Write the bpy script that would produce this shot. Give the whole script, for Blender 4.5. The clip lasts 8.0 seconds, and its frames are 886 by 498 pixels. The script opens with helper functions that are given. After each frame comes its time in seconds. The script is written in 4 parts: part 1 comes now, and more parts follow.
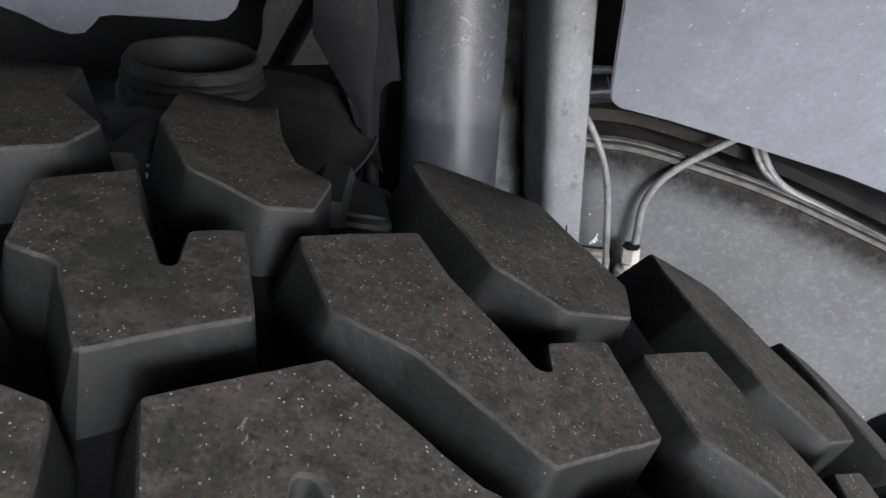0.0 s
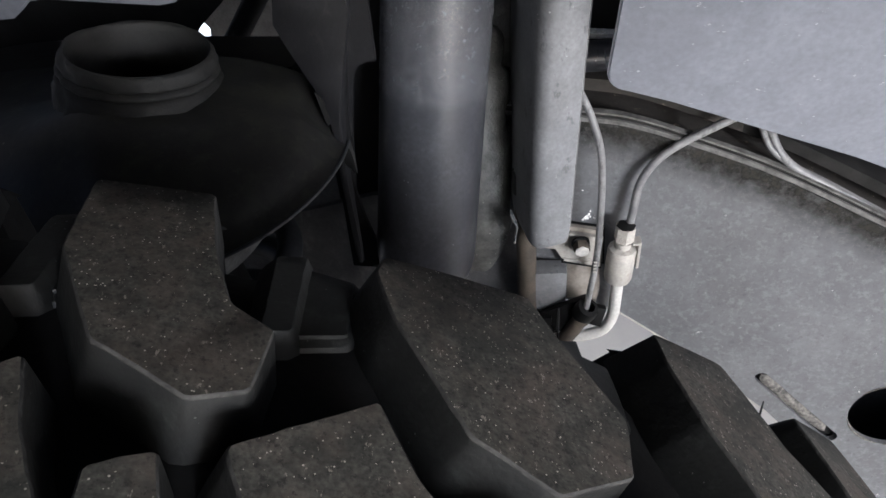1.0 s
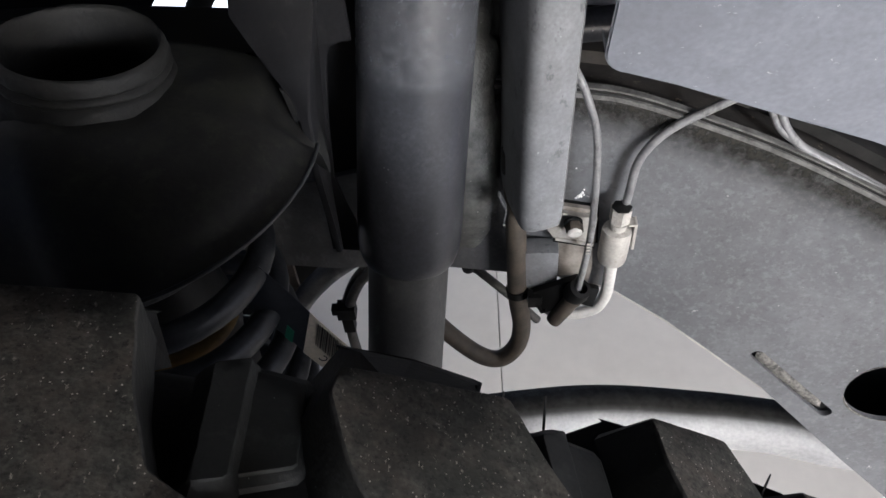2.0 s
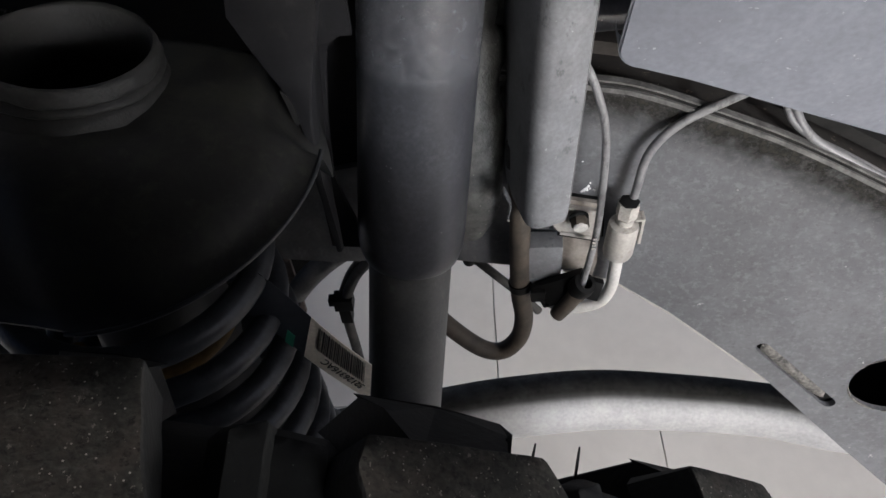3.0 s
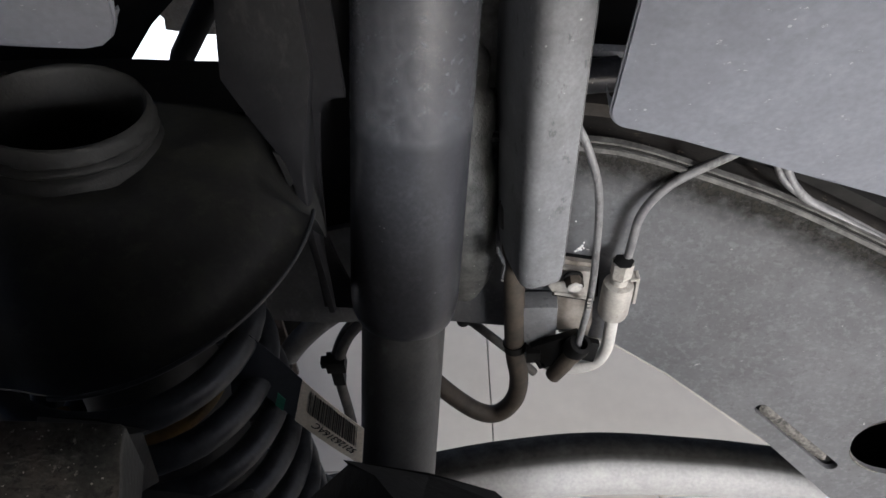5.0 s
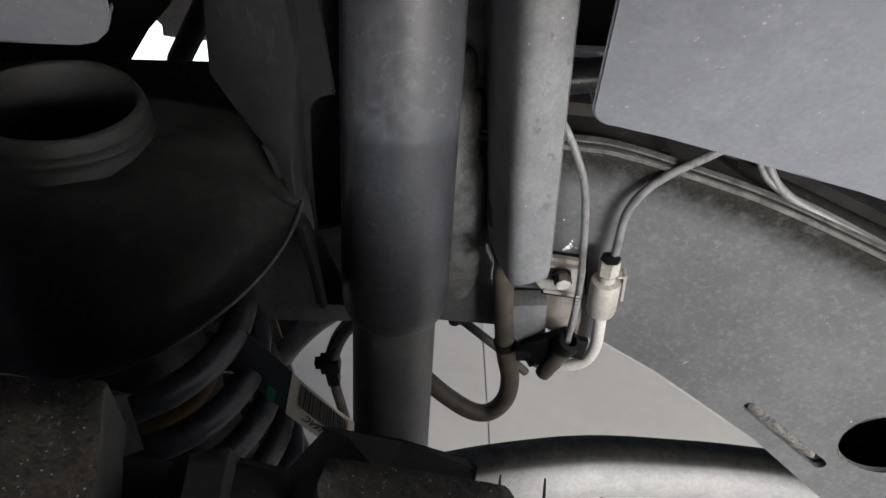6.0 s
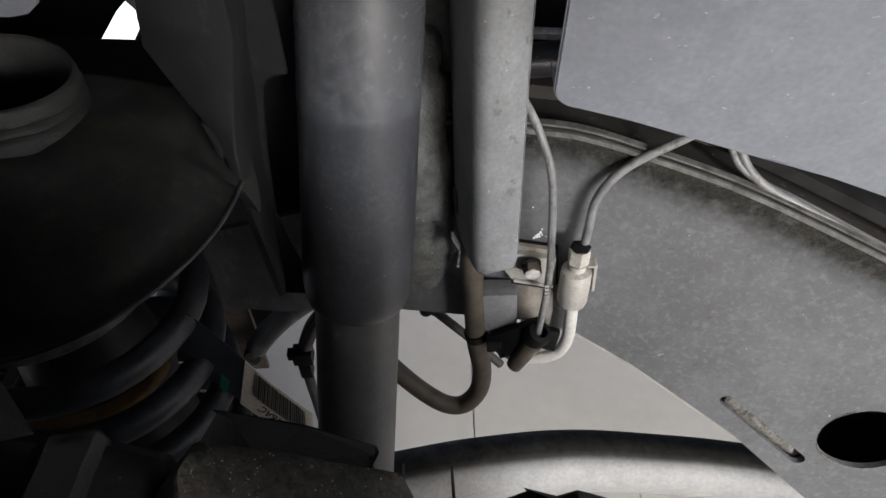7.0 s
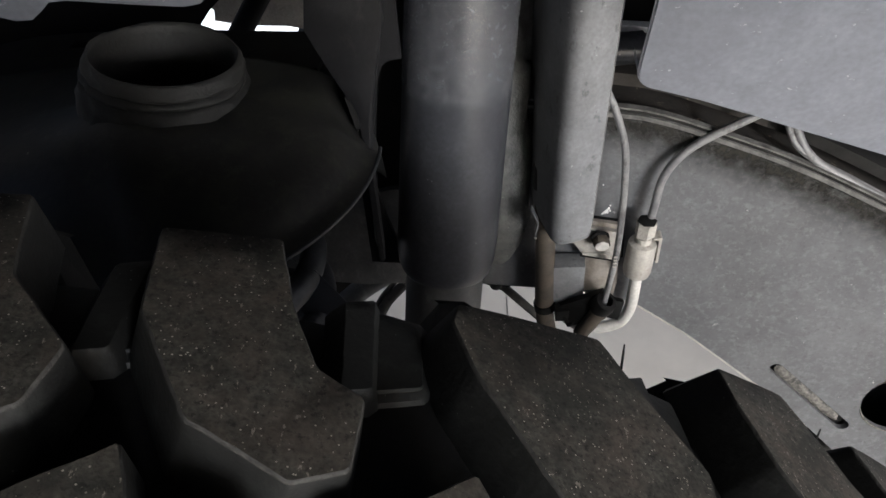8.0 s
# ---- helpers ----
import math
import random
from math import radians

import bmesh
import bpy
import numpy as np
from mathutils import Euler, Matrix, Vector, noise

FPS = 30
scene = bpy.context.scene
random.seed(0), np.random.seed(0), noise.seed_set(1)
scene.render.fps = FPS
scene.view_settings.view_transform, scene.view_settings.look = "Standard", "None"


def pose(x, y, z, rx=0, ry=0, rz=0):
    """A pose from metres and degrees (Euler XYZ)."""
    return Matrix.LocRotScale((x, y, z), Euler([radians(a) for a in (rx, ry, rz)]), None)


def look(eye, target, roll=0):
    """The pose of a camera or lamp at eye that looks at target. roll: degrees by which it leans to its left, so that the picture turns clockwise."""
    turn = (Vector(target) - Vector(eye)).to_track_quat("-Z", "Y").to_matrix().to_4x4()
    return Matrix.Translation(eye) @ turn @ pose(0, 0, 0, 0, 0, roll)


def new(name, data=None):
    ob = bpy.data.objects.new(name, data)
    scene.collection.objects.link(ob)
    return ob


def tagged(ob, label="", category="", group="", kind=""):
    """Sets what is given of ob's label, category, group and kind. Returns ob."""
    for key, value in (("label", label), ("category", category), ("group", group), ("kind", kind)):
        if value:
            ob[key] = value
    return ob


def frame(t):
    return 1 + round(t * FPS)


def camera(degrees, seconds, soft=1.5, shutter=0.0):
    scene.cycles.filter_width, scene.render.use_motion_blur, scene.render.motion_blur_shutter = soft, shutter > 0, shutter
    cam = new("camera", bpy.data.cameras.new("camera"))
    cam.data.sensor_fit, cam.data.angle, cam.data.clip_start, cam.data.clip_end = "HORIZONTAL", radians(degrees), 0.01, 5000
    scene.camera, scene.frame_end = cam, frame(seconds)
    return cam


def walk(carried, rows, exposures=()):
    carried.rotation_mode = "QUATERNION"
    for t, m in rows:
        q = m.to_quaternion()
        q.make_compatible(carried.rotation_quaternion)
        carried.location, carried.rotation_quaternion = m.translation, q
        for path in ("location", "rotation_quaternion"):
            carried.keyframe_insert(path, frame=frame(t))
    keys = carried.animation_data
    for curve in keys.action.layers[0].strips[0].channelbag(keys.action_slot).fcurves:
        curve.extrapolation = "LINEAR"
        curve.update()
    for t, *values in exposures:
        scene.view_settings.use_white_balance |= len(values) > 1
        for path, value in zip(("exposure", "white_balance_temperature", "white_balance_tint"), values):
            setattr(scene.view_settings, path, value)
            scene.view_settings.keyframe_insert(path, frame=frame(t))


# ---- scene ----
cam = camera(60.0, 8.0)
PATH = [
    (0, (0.031, 0.004, 0.882), (-0.097, 1.628, -0.278), -4.7),
    (0.5, (0.028, 0.031, 0.899), (-0.088, 1.576, -0.367), -4.8),
    (1, (0.035, 0.057, 0.900), (-0.077, 1.529, -0.450), -5.1),
    (1.5, (0.038, 0.081, 0.899), (-0.073, 1.47, -0.536), -5.2),
    (1.7, (0.04, 0.089, 0.905), (-0.068, 1.452, -0.555), -5.3),
    (2.8, (0.036, 0.121, 0.907), (-0.047, 1.395, -0.632), -4.7),
    (3, (0.032, 0.121, 0.907), (-0.044, 1.391, -0.636), -4.8),
    (3.5, (0.037, 0.122, 0.904), (-0.034, 1.385, -0.645), -4.7),
    (4, (0.035, 0.121, 0.905), (-0.045, 1.371, -0.654), -5.0),
    (4.5, (0.032, 0.121, 0.904), (-0.037, 1.427, -0.609), -4.7),
    (4.7, (0.032, 0.123, 0.905), (-0.024, 1.476, -0.567), -4.1),
    (5.8, (0.034, 0.116, 0.903), (-0.015, 1.525, -0.515), -4.2),
    (6, (0.038, 0.112, 0.904), (-0.016, 1.522, -0.514), -4.1),
    (6.5, (0.051, 0.117, 0.894), (0.006, 1.524, -0.526), -3.8),
    (7, (0.057, 0.116, 0.892), (0.001, 1.519, -0.533), -3.9),
    (7.5, (0.022, 0.095, 0.903), (-0.044, 1.515, -0.504), -4.5),
    (8, (0.017, 0.072, 0.910), (-0.071, 1.487, -0.501), -4.7),
]
walk(cam, [(t, look(eye, target, roll)) for t, eye, target, roll in PATH], [(0, 0.70, 5480, 8), (1.7, 0.74, 5560, 8), (2.8, 0.46, 5650, 8), (4.7, 0.46, 5680, 8), (5.8, 0.46, 5760, 6), (8, 0.46, 5780, 6)])

# ---- light ----
SUN_FROM = Vector((0.451, -0.849, 0.276)).normalized()
world = bpy.data.worlds.new("sky")
scene.world = world
world.use_nodes = True
sky = world.node_tree.nodes.new("ShaderNodeTexSky")
sky.sky_type = "NISHITA"
sky.sun_disc = False
sky.sun_elevation = math.asin(SUN_FROM.z)
sky.sun_rotation = math.atan2(SUN_FROM.x, SUN_FROM.y)
sky.air_density, sky.dust_density, sky.ozone_density = 0.3, 6.0, 0.2
world.node_tree.links.new(sky.outputs["Color"], world.node_tree.nodes["Background"].inputs["Color"])
world.node_tree.nodes["Background"].inputs["Strength"].default_value = 0.15
sun_data = bpy.data.lights.new("sun", "SUN")
sun_data.energy, sun_data.angle, sun_data.color = 1.2, radians(13), (1.0, 0.98, 0.97)
sun = new("sun", sun_data)
sun.matrix_world = look(SUN_FROM * 10, (0, 0, 0))


# ---- materials ----
def material(name, base, second, scale=40.0, rough=0.6, metal=0.0, bump=0.2, fine=400.0, speck=None, spread=0.5, vary=0.0, grain_by=0.10):
    """Two-scale procedural surface: blotches between base and second, fine grain, optional bright specks and per-piece variation."""
    m = bpy.data.materials.new(name)
    m.use_nodes = True
    nt = m.node_tree
    bsdf = nt.nodes["Principled BSDF"]
    link = nt.links.new
    tc = nt.nodes.new("ShaderNodeTexCoord")
    n1 = nt.nodes.new("ShaderNodeTexNoise")
    n1.inputs["Scale"].default_value, n1.inputs["Detail"].default_value, n1.inputs["Roughness"].default_value = scale, 6.0, 0.65
    n2 = nt.nodes.new("ShaderNodeTexNoise")
    n2.inputs["Scale"].default_value, n2.inputs["Detail"].default_value = fine, 3.0
    link(tc.outputs["Object"], n1.inputs["Vector"])
    link(tc.outputs["Object"], n2.inputs["Vector"])
    ramp = nt.nodes.new("ShaderNodeValToRGB")
    ramp.color_ramp.elements[0].position, ramp.color_ramp.elements[1].position = 0.5 - 0.5 * spread * 0.6, 0.5 + 0.5 * spread * 0.6
    ramp.color_ramp.elements[0].color, ramp.color_ramp.elements[1].color = (*base, 1), (*second, 1)
    link(n1.outputs["Fac"], ramp.inputs["Fac"])
    grain = nt.nodes.new("ShaderNodeMapRange")
    grain.inputs["From Min"].default_value, grain.inputs["From Max"].default_value = 0.3, 0.7
    grain.inputs["To Min"].default_value, grain.inputs["To Max"].default_value = 1 - grain_by, 1 + grain_by
    link(n2.outputs["Fac"], grain.inputs["Value"])
    mul = nt.nodes.new("ShaderNodeMix")
    mul.data_type, mul.blend_type = "RGBA", "MULTIPLY"
    mul.inputs["Factor"].default_value = 1.0
    link(ramp.outputs["Color"], mul.inputs["A"])
    link(grain.outputs["Result"], mul.inputs["B"])
    colour = mul.outputs["Result"]
    if vary:
        info = nt.nodes.new("ShaderNodeObjectInfo")
        vr = nt.nodes.new("ShaderNodeMapRange")
        vr.inputs["To Min"].default_value, vr.inputs["To Max"].default_value = 1 - vary, 1 + vary
        link(info.outputs["Random"], vr.inputs["Value"])
        m2 = nt.nodes.new("ShaderNodeMix")
        m2.data_type, m2.blend_type = "RGBA", "MULTIPLY"
        m2.inputs["Factor"].default_value = 1.0
        link(colour, m2.inputs["A"])
        link(vr.outputs["Result"], m2.inputs["B"])
        colour = m2.outputs["Result"]
    if speck:
        size, density, tint = speck
        vo = nt.nodes.new("ShaderNodeTexVoronoi")
        vo.inputs["Scale"].default_value = size
        link(tc.outputs["Object"], vo.inputs["Vector"])
        n3 = nt.nodes.new("ShaderNodeTexNoise")
        n3.inputs["Scale"].default_value = size * 0.35
        link(tc.outputs["Object"], n3.inputs["Vector"])
        near = nt.nodes.new("ShaderNodeMath")
        near.operation = "LESS_THAN"
        near.inputs[1].default_value = 0.15
        link(vo.outputs["Distance"], near.inputs[0])
        some = nt.nodes.new("ShaderNodeMath")
        some.operation = "GREATER_THAN"
        some.inputs[1].default_value = density
        link(n3.outputs["Fac"], some.inputs[0])
        both = nt.nodes.new("ShaderNodeMath")
        both.operation = "MULTIPLY"
        link(near.outputs[0], both.inputs[0])
        link(some.outputs[0], both.inputs[1])
        m3 = nt.nodes.new("ShaderNodeMix")
        m3.data_type = "RGBA"
        link(both.outputs[0], m3.inputs["Factor"])
        link(colour, m3.inputs["A"])
        m3.inputs["B"].default_value = (*tint, 1)
        colour = m3.outputs["Result"]
    link(colour, bsdf.inputs["Base Color"])
    rr = nt.nodes.new("ShaderNodeMapRange")
    rr.inputs["To Min"].default_value, rr.inputs["To Max"].default_value = max(0.05, rough - 0.12), min(1.0, rough + 0.12)
    link(n1.outputs["Fac"], rr.inputs["Value"])
    link(rr.outputs["Result"], bsdf.inputs["Roughness"])
    bsdf.inputs["Metallic"].default_value = metal
    if bump:
        bp = nt.nodes.new("ShaderNodeBump")
        bp.inputs["Strength"].default_value = bump
        bp.inputs["Distance"].default_value = 0.0006
        add = nt.nodes.new("ShaderNodeMath")
        link(n1.outputs["Fac"], add.inputs[0])
        link(n2.outputs["Fac"], add.inputs[1])
        link(add.outputs[0], bp.inputs["Height"])
        link(bp.outputs["Normal"], bsdf.inputs["Normal"])
    return m


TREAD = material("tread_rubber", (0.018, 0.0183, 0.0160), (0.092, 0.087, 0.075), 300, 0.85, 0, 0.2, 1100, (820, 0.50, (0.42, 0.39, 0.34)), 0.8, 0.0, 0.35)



def dusted(m, tint, scale, amount, stretch=(1, 1, 1), low=0.46, high=0.66):
    """Lays patches of a second tint over a finished material, drawn out along an axis where stretch says so."""
    nt = m.node_tree
    bsdf = nt.nodes["Principled BSDF"]
    source = bsdf.inputs["Base Color"].links[0].from_socket
    tc = nt.nodes.new("ShaderNodeTexCoord")
    n = nt.nodes.new("ShaderNodeTexNoise")
    n.inputs["Scale"].default_value, n.inputs["Detail"].default_value, n.inputs["Roughness"].default_value = scale, 5.0, 0.7
    mp = nt.nodes.new("ShaderNodeMapping")
    mp.inputs["Scale"].default_value = stretch
    nt.links.new(tc.outputs["Object"], mp.inputs["Vector"])
    nt.links.new(mp.outputs["Vector"], n.inputs["Vector"])
    mr = nt.nodes.new("ShaderNodeMapRange")
    mr.inputs["From Min"].default_value, mr.inputs["From Max"].default_value, mr.inputs["To Max"].default_value = low, high, amount
    nt.links.new(n.outputs["Fac"], mr.inputs["Value"])
    mix = nt.nodes.new("ShaderNodeMix")
    mix.data_type = "RGBA"
    nt.links.new(mr.outputs["Result"], mix.inputs["Factor"])
    nt.links.new(source, mix.inputs["A"])
    mix.inputs["B"].default_value = (*tint, 1)
    nt.links.new(mix.outputs["Result"], bsdf.inputs["Base Color"])
    return m


dusted(TREAD, (0.096, 0.076, 0.062), 62, 0.5, (1, 1, 1), 0.45, 0.62)
dusted(TREAD, (0.022, 0.023, 0.020), 45, 0.65, (1, 1, 1), 0.51, 0.62)
dusted(TREAD, (0.008, 0.008, 0.008), 620, 0.6, (1, 1, 1), 0.55, 0.64)
# Stretched pale flecks put the rubber's glints into the colour.
dusted(TREAD, (0.26, 0.235, 0.20), 820, 0.75, (1, 0.45, 1), 0.63, 0.67)
EDGE = material("worn_edge", (0.010, 0.010, 0.010), (0.058, 0.056, 0.052), 70, 0.8, 0, 0.5, 700, None, 0.9, 0.0, 0.3)
# Darker than TREAD: some groove shade is put into the wall colour.
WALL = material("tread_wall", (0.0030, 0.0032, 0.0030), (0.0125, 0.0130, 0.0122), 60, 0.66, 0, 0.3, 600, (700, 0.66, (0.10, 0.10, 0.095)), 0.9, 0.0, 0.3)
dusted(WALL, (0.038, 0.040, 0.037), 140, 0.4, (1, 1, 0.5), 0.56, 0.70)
RUBBER = material("tyre_rubber", (0.0045, 0.0045, 0.0047), (0.0125, 0.0125, 0.013), 90, 0.7, 0, 0.3, 500)
RAIL = material("rail_paint", (0.076, 0.079, 0.085), (0.132, 0.135, 0.142), 22, 0.55, 0, 0.14, 300, (260, 0.72, (0.36, 0.36, 0.36)), 0.8, 0.0, 0.10)
dusted(RAIL, (0.085, 0.085, 0.09), 60, 0.4)
LINER = material("liner_plastic", (0.150, 0.157, 0.180), (0.207, 0.217, 0.247), 60, 0.5, 0, 0.03, 320, (200, 0.66, (0.34, 0.35, 0.38)), 0.9, 0.0, 0.09)
dusted(RAIL, (0.06, 0.06, 0.06), 16, 0.3, (1, 1, 0.6))
dusted(RAIL, (0.205, 0.208, 0.215), 240, 0.38, (1, 1, 1), 0.50, 0.66)
dusted(RAIL, (0.055, 0.055, 0.058), 150, 0.35, (1, 1, 1), 0.54, 0.66)
dusted(LINER, (0.50, 0.50, 0.52), 230, 0.8, (0.6, 1, 1.3), 0.665, 0.69)
dusted(LINER, (0.16, 0.165, 0.19), 14, 0.5)
dusted(RAIL, (0.048, 0.048, 0.050), 230, 0.45, (1, 1, 1), 0.58, 0.68)
dusted(RAIL, (0.45, 0.45, 0.44), 130, 0.7, (1, 1, 1), 0.69, 0.71)
CHANNEL = material("channel_paint", (0.145, 0.15, 0.16), (0.225, 0.23, 0.24), 45, 0.5, 0, 0.25, 500, (260, 0.68, (0.5, 0.5, 0.5)), 0.9)
dusted(CHANNEL, (0.060, 0.060, 0.063), 120, 0.55, (1, 1, 0.55), 0.60, 0.66)
dusted(CHANNEL, (0.40, 0.40, 0.40), 210, 0.6, (1, 1, 0.6), 0.67, 0.71)
dusted(CHANNEL, (0.07, 0.068, 0.066), 30, 0.4)
SEAM = material("dirty_seam", (0.018, 0.017, 0.016), (0.185, 0.182, 0.174), 110, 0.75, 0, 0.6, 500, None, 0.8)
SHOCK = material("shock_paint", (0.030, 0.032, 0.038), (0.058, 0.060, 0.068), 45, 0.34, 0, 0.06, 420, (300, 0.66, (0.22, 0.22, 0.23)), 0.9, 0.0, 0.22)
dusted(SHOCK, (0.11, 0.112, 0.12), 260, 0.3, (1, 1, 1), 0.52, 0.68)
dusted(SHOCK, (0.030, 0.031, 0.036), 25, 0.6)
BLACK = material("black_paint", (0.0112, 0.0112, 0.0114), (0.0225, 0.0222, 0.0212), 50, 0.48, 0, 0.15, 400, (220, 0.74, (0.16, 0.15, 0.12)), 0.8)
dusted(BLACK, (0.034, 0.035, 0.026), 70, 0.6)
dusted(BLACK, (0.050, 0.050, 0.038), 130, 0.45, (1, 1, 2.0), 0.56, 0.68)
WRINKLED = material("wrinkled_paint", (0.0085, 0.0085, 0.0085), (0.020, 0.0197, 0.018), 90, 0.7, 0, 0.5, 420, (260, 0.72, (0.2, 0.19, 0.15)), 0.8)
dusted(WRINKLED, (0.042, 0.041, 0.036), 150, 0.40, (1, 1, 2.5), 0.56, 0.68)
PLATE = material("bracket_paint", (0.0048, 0.0048, 0.0056), (0.0145, 0.0146, 0.0165), 45, 0.55, 0, 0.2, 400, (260, 0.72, (0.3, 0.3, 0.3)), 0.9)
dusted(PLATE, (0.030, 0.030, 0.030), 130, 0.5, (1, 1, 0.5), 0.56, 0.68)
GALV = material("dusty_zinc", (0.30, 0.287, 0.262), (0.46, 0.44, 0.405), 60, 0.55, 0.15, 0.15, 500)
LINE = material("line_coating", (0.12, 0.12, 0.125), (0.21, 0.21, 0.21), 70, 0.5, 0, 0.15, 600)
dusted(LINE, (0.055, 0.053, 0.05), 140, 0.6, (1, 1, 0.5), 0.54, 0.62)
dusted(GALV, (0.16, 0.145, 0.125), 120, 0.5, (1, 1, 1), 0.55, 0.66)
HOSE = material("hose_rubber", (0.036, 0.030, 0.024), (0.088, 0.072, 0.055), 50, 0.7, 0, 0.2, 500)
CABLE = material("cable_rubber", (0.02, 0.02, 0.02), (0.07, 0.065, 0.06), 60, 0.7, 0, 0.2, 500)
CLIP = material("black_plastic", (0.004, 0.004, 0.004), (0.009, 0.009, 0.009), 60, 0.6, 0, 0.1, 500)
SPRING = material("spring_paint", (0.015, 0.0165, 0.019), (0.042, 0.044, 0.048), 70, 0.42, 0, 0.12, 500)
dusted(SPRING, (0.075, 0.074, 0.070), 170, 0.45, (1, 1, 1), 0.57, 0.70)
dusted(SPRING, (0.006, 0.006, 0.007), 90, 0.5, (1, 1, 1), 0.52, 0.62)
EXHAUST = material("aluminised_steel", (0.25, 0.25, 0.257), (0.38, 0.38, 0.375), 45, 0.6, 0.15, 0.2, 300, None, 0.9)
DIRT = material("grimy_paint", (0.014, 0.014, 0.014), (0.17, 0.172, 0.165), 60, 0.8, 0, 0.9, 500, (330, 0.58, (0.3, 0.3, 0.28)), 0.8)
DAMPER = material("damper_paint", (0.085, 0.085, 0.086), (0.20, 0.20, 0.196), 45, 0.5, 0, 0.2, 500, None, 0.9)
dusted(DAMPER, (0.30, 0.30, 0.29), 120, 0.5, (1, 1, 0.4), 0.55, 0.7)
TUBE = material("damper_tube_paint", (0.046, 0.047, 0.048), (0.105, 0.106, 0.105), 45, 0.5, 0, 0.2, 500, None, 0.9)
dusted(TUBE, (0.20, 0.20, 0.195), 120, 0.4, (1, 1, 0.3), 0.58, 0.72)
# Near-black steel: the shade around the seam is put into this colour.
SHADED = material("shaded_steel", (0.008, 0.0078, 0.0075), (0.022, 0.021, 0.020), 40, 0.8, 0, 0.2, 300)
PALE = material("pale_coating", (0.40, 0.39, 0.37), (0.52, 0.51, 0.485), 60, 0.5, 0, 0.1, 500)
PAPER = material("label_paper", (0.76, 0.69, 0.57), (0.85, 0.78, 0.66), 60, 0.6, 0, 0.05, 500)
FOIL = material("label_foil", (0.018, 0.02, 0.026), (0.035, 0.038, 0.046), 60, 0.4, 0, 0.05, 500)
INK = material("ink", (0.01, 0.01, 0.01), (0.02, 0.02, 0.02), 60, 0.6, 0, 0, 500)
GREEN = material("green_paint", (0.02, 0.16, 0.10), (0.03, 0.24, 0.15), 90, 0.5, 0, 0.1, 500)
BUMPER = material("amber_foam", (0.16, 0.10, 0.03), (0.30, 0.19, 0.06), 70, 0.6, 0, 0.2, 400)
FILLER = material("seam_sealer", (0.030, 0.029, 0.027), (0.165, 0.156, 0.142), 300, 0.7, 0, 0.8, 500)
STAY = material("brown_dusty_paint", (0.13, 0.108, 0.092), (0.24, 0.205, 0.18), 60, 0.8, 0, 0.3, 400)
FLANGE = material("dark_flange", (0.012, 0.011, 0.010), (0.060, 0.050, 0.042), 130, 0.85, 0, 0.8, 300, None, 0.7)
RUST = material("rusty_steel", (0.0075, 0.007, 0.0065), (0.036, 0.030, 0.025), 90, 0.85, 0, 0.8, 300, (240, 0.66, (0.20, 0.17, 0.14)), 0.9)
dusted(RUST, (0.17, 0.135, 0.105), 150, 0.7, (1, 1, 1), 0.62, 0.70)
TAN = material("tan_dusted_zinc", (0.20, 0.180, 0.158), (0.30, 0.272, 0.242), 60, 0.65, 0, 0.15, 500)
TILE = material("floor_tile", (0.58, 0.55, 0.505), (0.74, 0.705, 0.65), 5, 0.5, 0, 0.02, 60, None, 0.9, 0.03, 0.02)
GROUT = material("grout", (0.46, 0.44, 0.41), (0.56, 0.53, 0.50), 30, 0.9, 0, 0.3, 300)
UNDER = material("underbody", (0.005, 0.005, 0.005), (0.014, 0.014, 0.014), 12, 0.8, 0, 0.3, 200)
BODY = material("body_paint", (0.10, 0.10, 0.11), (0.12, 0.12, 0.13), 3, 0.3, 0, 0.0, 200)
CHROME = material("bright_steel", (0.78, 0.78, 0.78), (0.86, 0.86, 0.86), 60, 0.25, 0.2, 0.1, 500)


def fade_film(density, low, high, base=(0.014, 0.0135, 0.012), second=(0.034, 0.032, 0.028), rough=0.92, gloss=0.15):
    """A tinted film that thins out by the fade stored on its mesh."""
    m = material("fade_film", base, second, 150, rough, 0, 0.3, 500)
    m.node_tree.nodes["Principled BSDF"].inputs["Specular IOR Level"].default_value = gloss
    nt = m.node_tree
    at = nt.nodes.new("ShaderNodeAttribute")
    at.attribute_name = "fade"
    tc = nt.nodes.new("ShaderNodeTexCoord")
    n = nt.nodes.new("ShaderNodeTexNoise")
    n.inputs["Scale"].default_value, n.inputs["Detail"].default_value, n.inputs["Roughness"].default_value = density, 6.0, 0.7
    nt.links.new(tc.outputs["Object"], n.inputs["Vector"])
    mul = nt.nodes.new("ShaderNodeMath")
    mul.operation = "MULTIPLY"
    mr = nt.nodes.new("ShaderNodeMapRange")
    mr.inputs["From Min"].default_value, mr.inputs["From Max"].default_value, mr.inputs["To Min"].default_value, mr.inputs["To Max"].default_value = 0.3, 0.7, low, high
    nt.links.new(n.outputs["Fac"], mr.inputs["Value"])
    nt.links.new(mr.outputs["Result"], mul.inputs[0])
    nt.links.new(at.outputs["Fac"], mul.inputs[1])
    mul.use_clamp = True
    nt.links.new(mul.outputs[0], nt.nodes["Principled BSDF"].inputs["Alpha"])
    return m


# Dirt below the seam, with the lip's shade painted in.
GRIME_SHADE = fade_film(130, 0.35, 1.4)
# Film that puts the shade on the exhaust pipe into colour.
PIPE_SHADE = fade_film(30, 0.85, 1.1)
PALE_FILM = fade_film(160, 0.20, 0.80, (0.11, 0.115, 0.13), (0.16, 0.165, 0.18), 0.42, 0.5)

